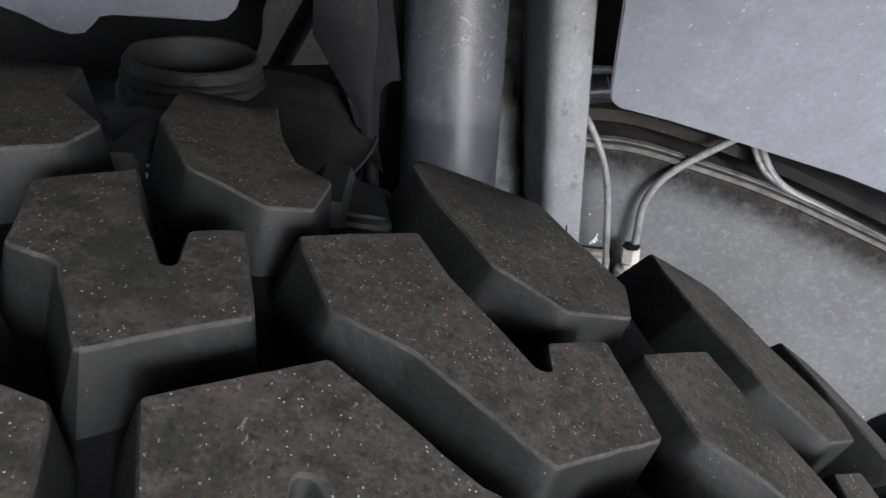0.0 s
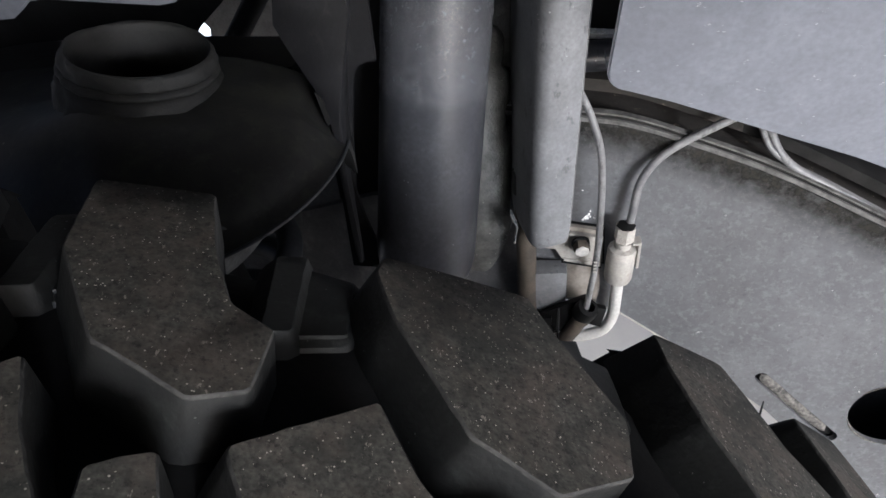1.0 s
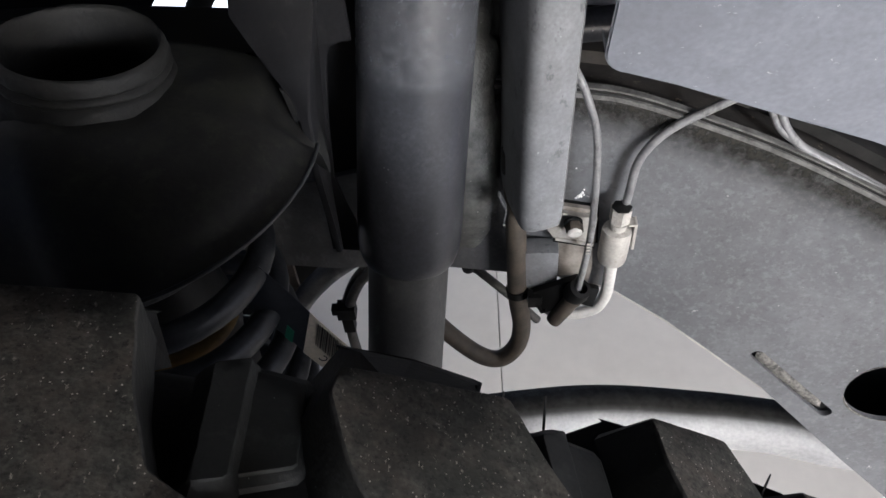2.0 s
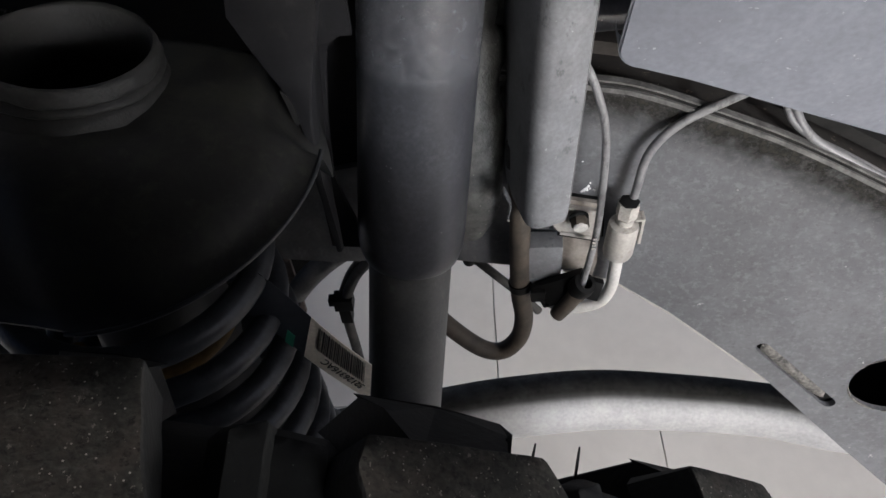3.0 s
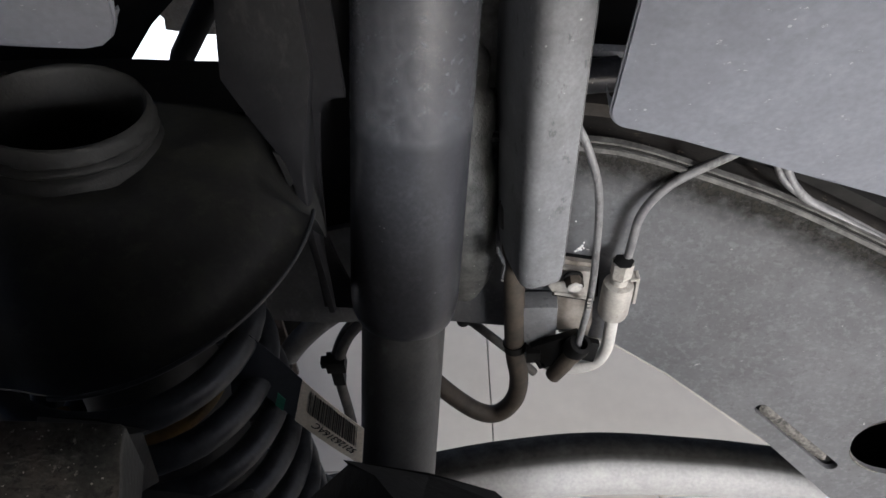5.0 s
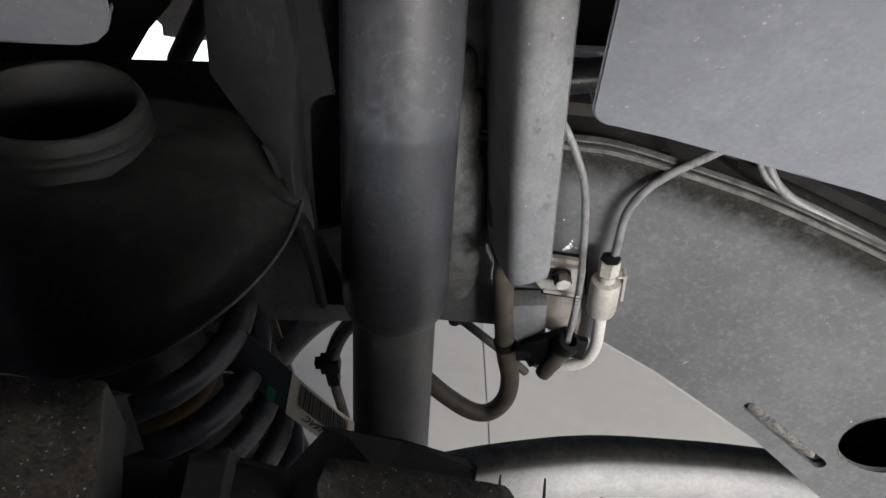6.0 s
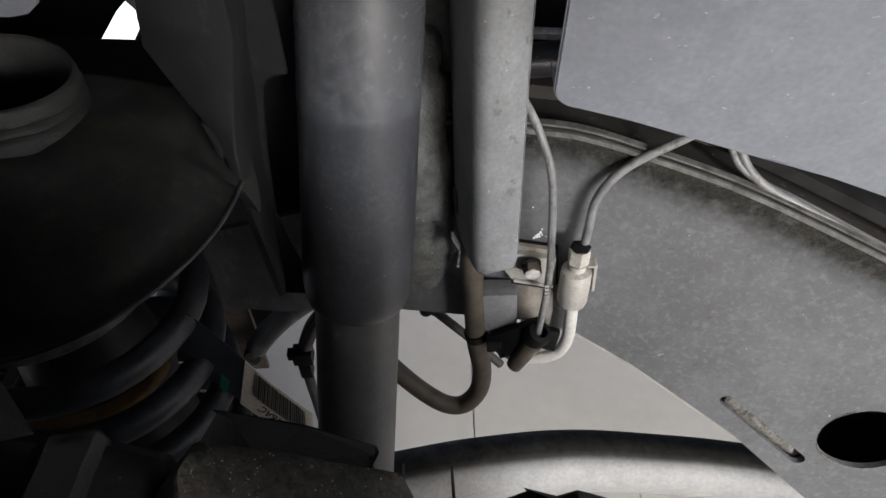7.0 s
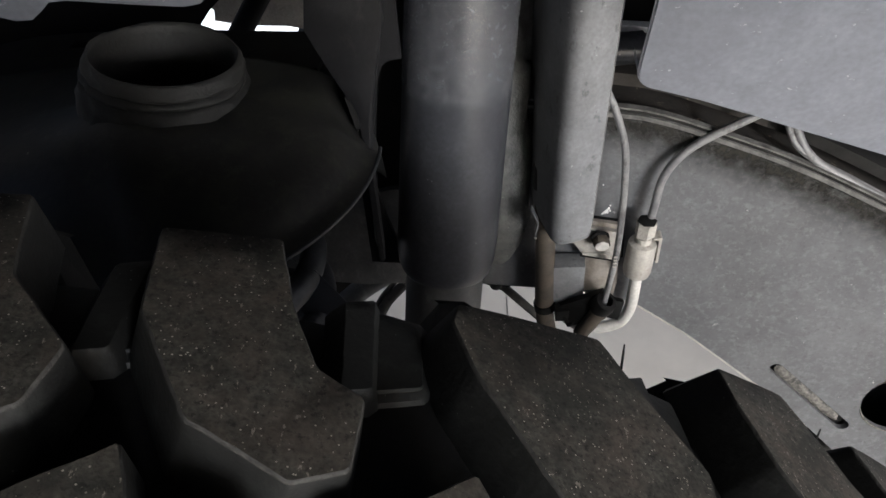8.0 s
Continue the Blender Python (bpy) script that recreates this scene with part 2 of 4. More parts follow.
for dull, level in ((BLACK, 0.5), (PLATE, 0.3), (UNDER, 0.2), (RUBBER, 0.3), (SHADED, 0.2), (TREAD, 0.35), (CLIP, 0.12)):
    dull.node_tree.nodes["Principled BSDF"].inputs["Specular IOR Level"].default_value = level


# ---- mesh helpers ----
def finish(name, bm, mat, parent=None, label="", smooth=None):
    bmesh.ops.recalc_face_normals(bm, faces=bm.faces)
    me = bpy.data.meshes.new(name)
    bm.to_mesh(me)
    bm.free()
    me.materials.append(mat)
    if smooth is not None:
        me.shade_smooth()
        me.set_sharp_from_angle(angle=radians(smooth))
    ob = new(name, me)
    if parent:
        ob.parent = parent
    if label:
        tagged(ob, label)
    return ob


def part(name, bm, mat, parent, label="", smooth=None):
    return finish(name, bm, mat, parent, label, smooth)


def thing(name, label, category, at=(0, 0, 0), group="", kind=""):
    ob = new(name)
    ob.empty_display_size = 0.02
    ob.location = at
    return tagged(ob, label, category, group, kind)


def smooth_path(points, per=8):
    """A rounded curve through the points."""
    p = [Vector(q) for q in points]
    out = []
    for i in range(len(p) - 1):
        a, b, c, d = p[max(i - 1, 0)], p[i], p[i + 1], p[min(i + 2, len(p) - 1)]
        for k in range(per):
            t = k / per
            out.append(0.5 * ((2 * b) + (c - a) * t + (2 * a - 5 * b + 4 * c - d) * t * t + (3 * b - a - 3 * c + d) * t ** 3))
    out.append(p[-1])
    return out


def tube(bm, path, radius, n=14, cap=True):
    """A round bar along a path; radius is a number or one for each point."""
    path = [Vector(q) for q in path]
    rad = radius if isinstance(radius, (list, tuple)) else [radius] * len(path)
    d0 = (path[1] - path[0]).normalized()
    side = d0.orthogonal().normalized()
    rings, last = [], d0
    for i, q in enumerate(path):
        d = (path[min(i + 1, len(path) - 1)] - path[max(i - 1, 0)]).normalized()
        side = last.rotation_difference(d) @ side
        side = (side - d * side.dot(d)).normalized()
        up = d.cross(side)
        last = d
        rings.append([bm.verts.new(q + rad[i] * (math.cos(a) * side + math.sin(a) * up)) for a in (2 * math.pi * k / n for k in range(n))])
    for a, b in zip(rings, rings[1:]):
        for k in range(n):
            bm.faces.new((a[k], a[(k + 1) % n], b[(k + 1) % n], b[k]))
    if cap:
        bm.faces.new(rings[0][::-1])
        bm.faces.new(rings[-1])
    return bm


def lathe(bm, profile, centre, axis=(0, 0, 1), n=48, closed=False):
    """Turns (radius, height) pairs round an axis through centre."""
    q = Vector((0, 0, 1)).rotation_difference(Vector(axis).normalized())
    c = Vector(centre)
    rings = []
    for r, h in profile:
        rings.append([bm.verts.new(c + q @ Vector((r * math.cos(2 * math.pi * k / n), r * math.sin(2 * math.pi * k / n), h))) for k in range(n)])
    pairs = list(zip(rings, rings[1:]))
    if closed:
        pairs.append((rings[-1], rings[0]))
    for a, b in pairs:
        for k in range(n):
            bm.faces.new((a[k], a[(k + 1) % n], b[(k + 1) % n], b[k]))
    if not closed:
        bm.faces.new(rings[0][::-1])
        bm.faces.new(rings[-1])
    return bm


def box(bm, lo, hi, bevel=0.0, m=None):
    g = bmesh.ops.create_cube(bm, size=1.0)["verts"]
    lo, hi = Vector(lo), Vector(hi)
    for v in g:
        v.co = Vector([lo[i] + (v.co[i] + 0.5) * (hi[i] - lo[i]) for i in range(3)])
    if bevel:
        es = list({e for v in g for e in v.link_edges})
        g = bmesh.ops.bevel(bm, geom=es, offset=bevel, segments=2, profile=0.7, affect="EDGES")["verts"]
    if m:
        bmesh.ops.transform(bm, matrix=m, verts=list({v for v in g}))
    return bm


def sheet(bm, outline, holes, where, thick, back):
    """A flat plate with holes: 2D outline and holes, where(u, v) gives the front point, back the way through its thickness."""
    loops, edges = [], []
    for loop in (outline, *holes):
        vs = [bm.verts.new(where(u, v)) for u, v in loop]
        loops.append(vs)
        edges += [bm.edges.new((vs[i], vs[(i + 1) % len(vs)])) for i in range(len(vs))]
    fill = bmesh.ops.triangle_fill(bm, use_beauty=True, use_dissolve=False, edges=edges)
    faces = [f for f in fill["geom"] if isinstance(f, bmesh.types.BMFace)]
    ext = bmesh.ops.extrude_face_region(bm, geom=faces)["geom"]
    off = Vector(back) * thick
    for v in ext:
        if isinstance(v, bmesh.types.BMVert):
            v.co += off
    return bm


def ring2d(cu, cv, r, n=28, ru=None):
    ru = ru or r
    return [(cu + ru * math.cos(2 * math.pi * k / n), cv + r * math.sin(2 * math.pi * k / n)) for k in range(n)]


def capsule2d(a, b, r, n=8):
    a, b = Vector(a), Vector(b)
    d = (b - a).normalized()
    base = math.atan2(d.y, d.x)
    out = []
    for k in range(n + 1):
        t = base - math.pi / 2 + math.pi * k / n
        out.append((b.x + r * math.cos(t), b.y + r * math.sin(t)))
    for k in range(n + 1):
        t = base + math.pi / 2 + math.pi * k / n
        out.append((a.x + r * math.cos(t), a.y + r * math.sin(t)))
    return out


def hexagon(bm, centre, axis, across, height, chamfer=0.0008):
    q = Vector((0, 0, 1)).rotation_difference(Vector(axis).normalized())
    c, r = Vector(centre), across / math.sqrt(3)
    rings = []
    for h, k in ((0, 1), (height - chamfer, 1), (height, 0.88)):
        rings.append([bm.verts.new(c + q @ Vector((k * r * math.cos(math.pi * i / 3), k * r * math.sin(math.pi * i / 3), h))) for i in range(6)])
    for a, b in zip(rings, rings[1:]):
        for i in range(6):
            bm.faces.new((a[i], a[(i + 1) % 6], b[(i + 1) % 6], b[i]))
    bm.faces.new(rings[0][::-1])
    bm.faces.new(rings[-1])
    return bm


# ---- floor ----
floor = tagged(finish("floor", box(bmesh.new(), (-40, -40, -0.1), (40, 40, -0.004)), GROUT), "grey grout bed under pale floor tiles", "floor", kind="structure")


# ---- car body round the wheel arch ----
WHEEL = Vector((-0.155, 0.085, 0.417))


def rail_y(x, z):
    return 0.433 - 0.19 * (x - 0.095) + 0.1 * (z - 0.556)


def arch_radius(a):
    """Radius of the unseen arch, tuned to shade the left and light the right."""
    return float(np.interp(a, (44, 50, 56, 64), (0.70, 0.655, 0.595, 0.568)))


def arch_shell():
    bm = bmesh.new()
    n = 40
    rows = []
    for k in range(n + 1):
        a = radians(44 + 80 * k / n)
        r0 = arch_radius(44 + 80 * k / n)
        r1 = r0 + 0.006
        rows.append([bm.verts.new((WHEEL.x + r * math.cos(a), y, WHEEL.z + r * math.sin(a))) for r, y in ((r0, -0.13), (r0, 0.44), (r1, 0.44), (r1, -0.13))])
    for a, b in zip(rows, rows[1:]):
        for i in range(4):
            bm.faces.new((a[i], a[(i + 1) % 4], b[(i + 1) % 4], b[i]))
    bm.faces.new(rows[0])
    bm.faces.new(rows[-1][::-1])
    return bm


arch = tagged(finish("wheel_arch", arch_shell(), UNDER, smooth=40), "unseen black wheel arch shell, cut to shape the light", "wheel arch", kind="structure")


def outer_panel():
    """Unseen outer side of the car; its wheel opening shapes the light."""
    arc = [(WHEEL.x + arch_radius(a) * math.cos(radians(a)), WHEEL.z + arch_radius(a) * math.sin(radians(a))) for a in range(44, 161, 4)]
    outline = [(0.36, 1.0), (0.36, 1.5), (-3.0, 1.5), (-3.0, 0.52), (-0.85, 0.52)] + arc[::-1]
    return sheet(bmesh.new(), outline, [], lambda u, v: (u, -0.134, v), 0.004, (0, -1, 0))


side = tagged(finish("body_side", outer_panel(), BODY), "unseen car side round the wheel opening, shaping the light", "car body", kind="structure")
# Unseen slab that keeps the sky's light out from above.
under = tagged(finish("underbody", box(bmesh.new(), (-2.8, 0.45, 1.0), (1.3, 1.55, 1.04)), UNDER), "dark coated underside of the car floor", "car floor", kind="structure")


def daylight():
    """Glow for an added panel that stands in for daylight beyond the car."""
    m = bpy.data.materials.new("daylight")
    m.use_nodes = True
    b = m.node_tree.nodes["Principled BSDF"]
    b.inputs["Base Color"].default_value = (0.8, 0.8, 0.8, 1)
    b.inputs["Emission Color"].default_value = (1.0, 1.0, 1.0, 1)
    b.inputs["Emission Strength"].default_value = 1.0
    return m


# Added glowing panel, sized to whiten the gap beside the spring seat.
backdrop = tagged(finish("backdrop", box(bmesh.new(), (-2.4, 1.60, 0.002), (0.3, 1.61, 0.24)), daylight()), "added glowing panel standing in for daylight beyond the car", "backdrop", kind="structure")


def liner(name, outline, label, where=None, back=14):
    """An inner arch panel that leans outward as it rises."""
    where = where or (lambda u, v: (u, rail_y(u, 0.66) - 0.006 - 0.25 * (v - 0.66), v))
    bm = sheet(bmesh.new(), outline, [], where, 0.003, (0, 1, 0))
    bmesh.ops.bevel(bm, geom=[e for e in bm.edges if e.calc_face_angle(0) > 0.8], offset=0.0009, segments=2, affect="EDGES")
    ob = thing(name, label, "panel")
    part("skin", bm, LINER, ob, "", 35)
    edge = outline[:back]
    bm = bmesh.new()
    rows = [[bm.verts.new(Vector(where(u, v)) + Vector((0, d, 0.0012 + h))) for d, h in ((0.0032, 0.0), (0.013, 0.002), (0.013, 0.004), (0.0032, 0.002))] for u, v in edge]
    for a, b in zip(rows, rows[1:]):
        for i in range(4):
            bm.faces.new((a[i], a[(i + 1) % 4], b[(i + 1) % 4], b[i]))
    bm.faces.new(rows[0])
    bm.faces.new(rows[-1][::-1])
    part("edge_return", bm, LINER, ob, "folded lower edge", 35)
    return ob


def corner(cx, cz, r, a0, a1, n=7):
    return [(cx + r * math.cos(radians(a0 + (a1 - a0) * k / n)), cz + r * math.sin(radians(a0 + (a1 - a0) * k / n))) for k in range(n + 1)]


def liner_at(u, v):
    """The right-hand panel stands forward of the rail at its rounded corner and closes up to it towards the front."""
    return (u, rail_y(u, 0.66) - 0.006 - 0.25 * (v - 0.66) - max(0.0, 0.030 - 0.12 * (u - 0.1)), v)


liner("liner_panel", corner(0.1115, 0.7035, 0.0134, 180, 262) + [(0.1335, 0.6821), (0.1604, 0.6718), (0.2012, 0.655), (0.2393, 0.639), (0.2933, 0.6127), (0.36, 0.57), (0.43, 0.50)]
      + [(0.435, 0.52), (0.42, 0.62), (0.38, 0.70), (0.2933, 0.8027), (0.1781, 0.8819), (0.1046, 0.9182)], "pale grey plastic arch panel with dusty scuffs", liner_at)
left = [(-0.62, 0.70), (-0.30, 0.79), (-0.205, 0.782), (-0.189, 0.773), (-0.179, 0.765), (-0.171, 0.7618), (-0.164, 0.7620), (-0.158, 0.7660), (-0.153, 0.7700), (-0.146, 0.7705), (-0.120, 0.7675), (-0.099, 0.7645), (-0.092, 0.7655), (-0.0865, 0.7695), (-0.0830, 0.7750), (-0.0810, 0.7830), (-0.083, 0.93), (-0.2, 0.955), (-0.38, 0.90), (-0.60, 0.74)]
liner("liner_panel", left, "grey plastic arch panel with a rounded lower corner", lambda u, v: (u, 0.362 - 0.2 * (v - 0.77), v))

# ---- chassis rail ----
rail = thing("chassis_rail", "grey painted steel chassis rail arching over the axle", "chassis rail")
lower = [(-0.9, 0.47), (-0.3, 0.495), (-0.098, 0.499), (0.0, 0.504), (0.091, 0.507), (0.123, 0.502), (0.162, 0.477), (0.235, 0.419), (0.308, 0.345), (0.358, 0.297), (0.43, 0.255), (0.55, 0.235), (1.3, 0.235)]
upper = [(1.3, 0.40), (0.62, 0.41), (0.48, 0.475), (0.38, 0.535), (0.31, 0.575), (0.258, 0.601), (0.205, 0.625), (0.161, 0.640), (0.126, 0.650), (0.099, 0.653), (0.02, 0.655), (-0.035, 0.648), (-0.08, 0.632), (-0.3, 0.626), (-0.9, 0.60)]
HOLE, SLOT = (0.317, 0.430), ((0.226, 0.4525), (0.281, 0.4015))
web_top = [(u, v - 0.0085) for u, v in upper]
bm = sheet(bmesh.new(), lower + web_top, [ring2d(*HOLE, 0.030), capsule2d(*SLOT, 0.0048)], lambda u, v: (u, rail_y(u, v), v), 0.004, (0, 1, 0))
web = part("outer_web", bm, RAIL, rail, "dusty grey web with a round hole and a slot", 30)
bm = sheet(bmesh.new(), lower + upper, [], lambda u, v: (u, rail_y(u, v) + 0.07, v), 0.004, (0, 1, 0))
part("inner_web", bm, RAIL, rail)


def rail_strip(edge, a, b, lift0, lift1):
    """A strip that follows an edge of the rail from depth a to b."""
    bm = bmesh.new()
    rows = [[bm.verts.new((u, rail_y(u, v) + d, v + h)) for d, h in ((a, lift0), (b, lift0), (b, lift1), (a, lift1))] for u, v in edge]
    for p, q in zip(rows, rows[1:]):
        for i in range(4):
            bm.faces.new((p[i], p[(i + 1) % 4], q[(i + 1) % 4], q[i]))
    bm.faces.new(rows[0])
    bm.faces.new(rows[-1][::-1])
    return bm


up_s = [tuple(q)[:2] for q in smooth_path([(u, v, 0) for u, v in upper], 8)]
part("lower_flange", rail_strip(lower, 0.0045, 0.0695, 0.0, 0.004), RAIL, rail)
part("upper_flange", rail_strip(up_s, 0.0045, 0.0695, -0.012, -0.008), RUST, rail, "rusty recessed top flange")
part("body_flange", rail_strip([(u, v) for u, v in up_s if -0.02 < u < 0.19], 0.014, 0.065, 0.004, 0.012), RUST, rail, "rust-stained body flange above the rail")
# Near-black stretch: the shade below the liner is put into its colour.
part("body_flange", rail_strip([(u, v) for u, v in up_s if u > 0.18], 0.016, 0.065, 0.003, 0.011), SHADED, rail, "body flange above the rail, near-black for its shade")
part("seam", rail_strip(up_s, -0.0034, -0.0008, -0.0070, -0.0040), SEAM, rail, "narrow welded seam lip", 40)
# Solid strip that paints the shade of the groove.
part("groove", rail_strip(up_s, -0.0016, 0.0042, -0.0076, -0.0026), SHADED, rail, "black strip for the shade behind the seam lip")
part("worn_edge", rail_strip([(u, v) for u, v in lower if 0.08 < u < 0.24], -0.0006, 0.0036, -0.0010, 0.0003), GALV, web, "worn bare lower edge")
part("seam", rail_strip(up_s, -0.0012, 0.0035, -0.0024, -0.0012), SEAM, rail, "narrow welded seam lip", 40)


def grime_shade(edge, tall, top):
    """Dirt and painted lip shade on the web below the seam, strongest on top."""
    me = bpy.data.meshes.new("grime_shade")
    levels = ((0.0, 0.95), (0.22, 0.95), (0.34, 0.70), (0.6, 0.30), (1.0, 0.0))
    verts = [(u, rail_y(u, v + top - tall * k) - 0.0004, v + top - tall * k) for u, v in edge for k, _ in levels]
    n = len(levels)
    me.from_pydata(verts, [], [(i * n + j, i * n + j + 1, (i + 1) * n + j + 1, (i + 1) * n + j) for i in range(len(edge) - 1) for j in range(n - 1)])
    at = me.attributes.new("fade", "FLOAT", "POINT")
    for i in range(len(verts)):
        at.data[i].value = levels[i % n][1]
    me.materials.append(GRIME_SHADE)
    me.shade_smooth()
    ob = new("grime_shade", me)
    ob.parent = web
    return tagged(ob, "oily dirt and painted shade below the seam")


grime_shade([(u, v) for u, v in up_s if -0.02 < u < 0.45], 0.027, -0.0084)


def crumbs(a, b, half):
    """Lumpy sealer along the slot, hollow in places."""
    bm = bmesh.new()
    a, b = Vector((*a, 0)), Vector((*b, 0))
    across = Vector((-(b - a).y, (b - a).x, 0)).normalized()
    n, m = 46, 7
    rows = []
    for i in range(n + 1):
        t = i / n
        taper = min(1.0, math.sqrt(max(0.0, 1 - (2 * t - 1) ** 8)) + 0.05)
        row = []
        for j in range(m):
            w = (j / (m - 1) - 0.5) * 2
            p = a + (b - a) * t + across * half * taper * w
            lump = 0.0016 * noise.noise(Vector((p.x * 420, p.y * 420, 3))) + 0.0012 * abs(noise.noise(Vector((p.x * 900, p.y * 900, 9))))
            row.append(bm.verts.new((p.x, rail_y(p.x, p.y) + 0.0016 + 0.0014 * w * w - lump, p.y)))
        rows.append(row)
    for p, q in zip(rows, rows[1:]):
        for j in range(m - 1):
            bm.faces.new((p[j], p[j + 1], q[j + 1], q[j]))
    return bm


part("slot_filler", crumbs(SLOT[0], (0.2775, 0.4048), 0.0044), FILLER, web, "crumbly tan sealer packed in the slot", 60)
# Black sheet standing for the shade inside the slot.
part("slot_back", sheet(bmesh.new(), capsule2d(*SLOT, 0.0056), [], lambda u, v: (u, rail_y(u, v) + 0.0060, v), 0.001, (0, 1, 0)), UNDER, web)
for a0, a1, thick in ((196, 262, 0.0011), (100, 150, 0.0007), (268, 300, 0.0007)):
    bm = bmesh.new()
    ring = [(u, rail_y(u, v) + 0.0002, v) for u, v in ((HOLE[0] + 0.0302 * math.cos(radians(a)), HOLE[1] + 0.0302 * math.sin(radians(a))) for a in range(a0, a1, 4))]
    tube(bm, ring, [thick * (0.35 + 0.65 * math.sin(math.pi * i / (len(ring) - 1)) + 0.3 * abs(noise.noise(Vector((i * 0.7, a0, 0))))) for i in range(len(ring))], 6)
    part("chipped_rim", bm, FILLER, web, "chipped pale rim of the hole", 60)

for u, y, r in ((0.030, 0.446, 0.0042), (0.0385, 0.447, 0.0030)):
    part("bolt_end", lathe(bmesh.new(), [(0.001, 0.004), (r, 0.004), (r, -0.004), (r * 0.8, -0.0052), (0.001, -0.0052)], (u, y, 0.5010), (0.15, -0.2, 1), 14), UNDER, rail, "dark bolt end under the rail", 40)

for u, v, r in ((0.0978, 0.5808, 0.0010), (0.0992, 0.5822, 0.0014), (0.1004, 0.5838, 0.0011), (0.1013, 0.5852, 0.0012), (0.1009, 0.5822, 0.0009), (0.1022, 0.5878, 0.0008), (0.0968, 0.6030, 0.0006), (0.1022, 0.5836, 0.0008)):
    v -= 0.006
    bm = bmesh.new()
    bmesh.ops.create_icosphere(bm, subdivisions=2, radius=r, matrix=Matrix.Translation((u, rail_y(u, v), v)) @ Matrix.Diagonal((0.8, 0.3, 1.0, 1)))
    for w in bm.verts:
        w.co += Vector((1, 0, 1)) * 0.45 * r * noise.noise(w.co * 900)
    part("splash", bm, CHROME, web, "dried white splash", 60)


def strip_of(line, y0, y1, thick):
    """A folded strip of sheet metal: its bent section, drawn out from y0 to y1."""
    bm = bmesh.new()
    rows = [[bm.verts.new((u + a * thick, y, v)) for y, a in ((y0, 0), (y0, 1), (y1, 1), (y1, 0))] for u, v in line]
    for p, q in zip(rows, rows[1:]):
        for i in range(4):
            bm.faces.new((p[i], p[(i + 1) % 4], q[(i + 1) % 4], q[i]))
    bm.faces.new(rows[0])
    bm.faces.new(rows[-1][::-1])
    return bm


# ---- bracket channel beside the shock ----
def channel():
    """A folded channel with a round nose, closed at its foot."""
    sec = [(0.0868, 0.470), (0.0868, 0.4030), (0.0862, 0.4012), (0.078, 0.3985), (0.0700, 0.3968), (0.0665, 0.3976), (0.0638, 0.3998), (0.0618, 0.4035), (0.0600, 0.409), (0.0575, 0.418), (0.0545, 0.430), (0.0530, 0.470)]
    bm = bmesh.new()
    rows = []
    for z, sh, kx in ((0.90, 0.006, 1), (0.745, 0.0025, 1), (0.70, 0.001, 1), (0.62, -0.001, 1), (0.598, -0.0015, 1.0), (0.591, -0.0015, 0.985), (0.587, -0.0015, 0.95), (0.5845, -0.0015, 0.88), (0.583, -0.0015, 0.76)):
        cx = 0.0695
        rows.append([bm.verts.new((cx + (x - cx) * kx + sh, 0.446 + (y - 0.446) * (1 if z > 0.6 else 0.75 + 0.25 * kx), z)) for x, y in sec])
    for a, b in zip(rows, rows[1:]):
        for i in range(len(sec) - 1):
            bm.faces.new((a[i], a[i + 1], b[i + 1], b[i]))
    bm.faces.new(rows[-1])
    return bm


chan = thing("shock_bracket", "grey folded steel bracket standing on the chassis rail", "bracket")
part("channel", channel(), CHANNEL, chan, "dusty folded channel with a worn face", 35)
part("tab", strip_of([(0.0502, 0.6030), (0.0520, 0.5980), (0.0536, 0.5938), (0.0540, 0.5920), (0.0537, 0.5890), (0.0527, 0.5830), (0.0528, 0.5815)], 0.4085, 0.4135, 0.0008), RAIL, chan, "small bent tab with a worn edge", 30)
part("worn_edge", tube(bmesh.new(), [(0.0868 + sh, 0.4022, z) for z, sh in ((0.90, 0.006), (0.745, 0.0025), (0.70, 0.001), (0.62, -0.001), (0.598, -0.0015))], 0.00035, 8), LINE, chan, "bare worn edge of the channel", 60)
part("dirt_bead", tube(bmesh.new(), [(0.0529, 0.4085, 0.5812), (0.0530, 0.4084, 0.5804)], 0.0007, 8), GALV, chan, "tiny pale bead on the tab", 60)
bm = bmesh.new()
tube(bm, smooth_path([(0.034, 0.474, 0.690), (0.035, 0.460, 0.670), (0.035, 0.453, 0.625), (0.035, 0.452, 0.570), (0.031, 0.460, 0.530)]), [0.013 + 0.003 * math.sin(k * 0.45) for k in range(8)] + [0.017 + 0.0012 * math.sin(k * 0.9) for k in range(8)] + [0.019 + 0.0010 * math.sin(k * 0.8) for k in range(8)] + [0.020] * 9, 18)
part("gusset", bm, DIRT, chan, "rounded pressed gusset", 50)

# ---- plate bracket between spring seat and shock ----
plate = thing("spring_bracket", "dark grey folded steel plate beside the spring seat", "bracket")


def plate_y(v):
    """The plate stands upright above and slants inboard towards its tip."""
    return 0.343 + 0.28 * max(0.0, 0.705 - v)


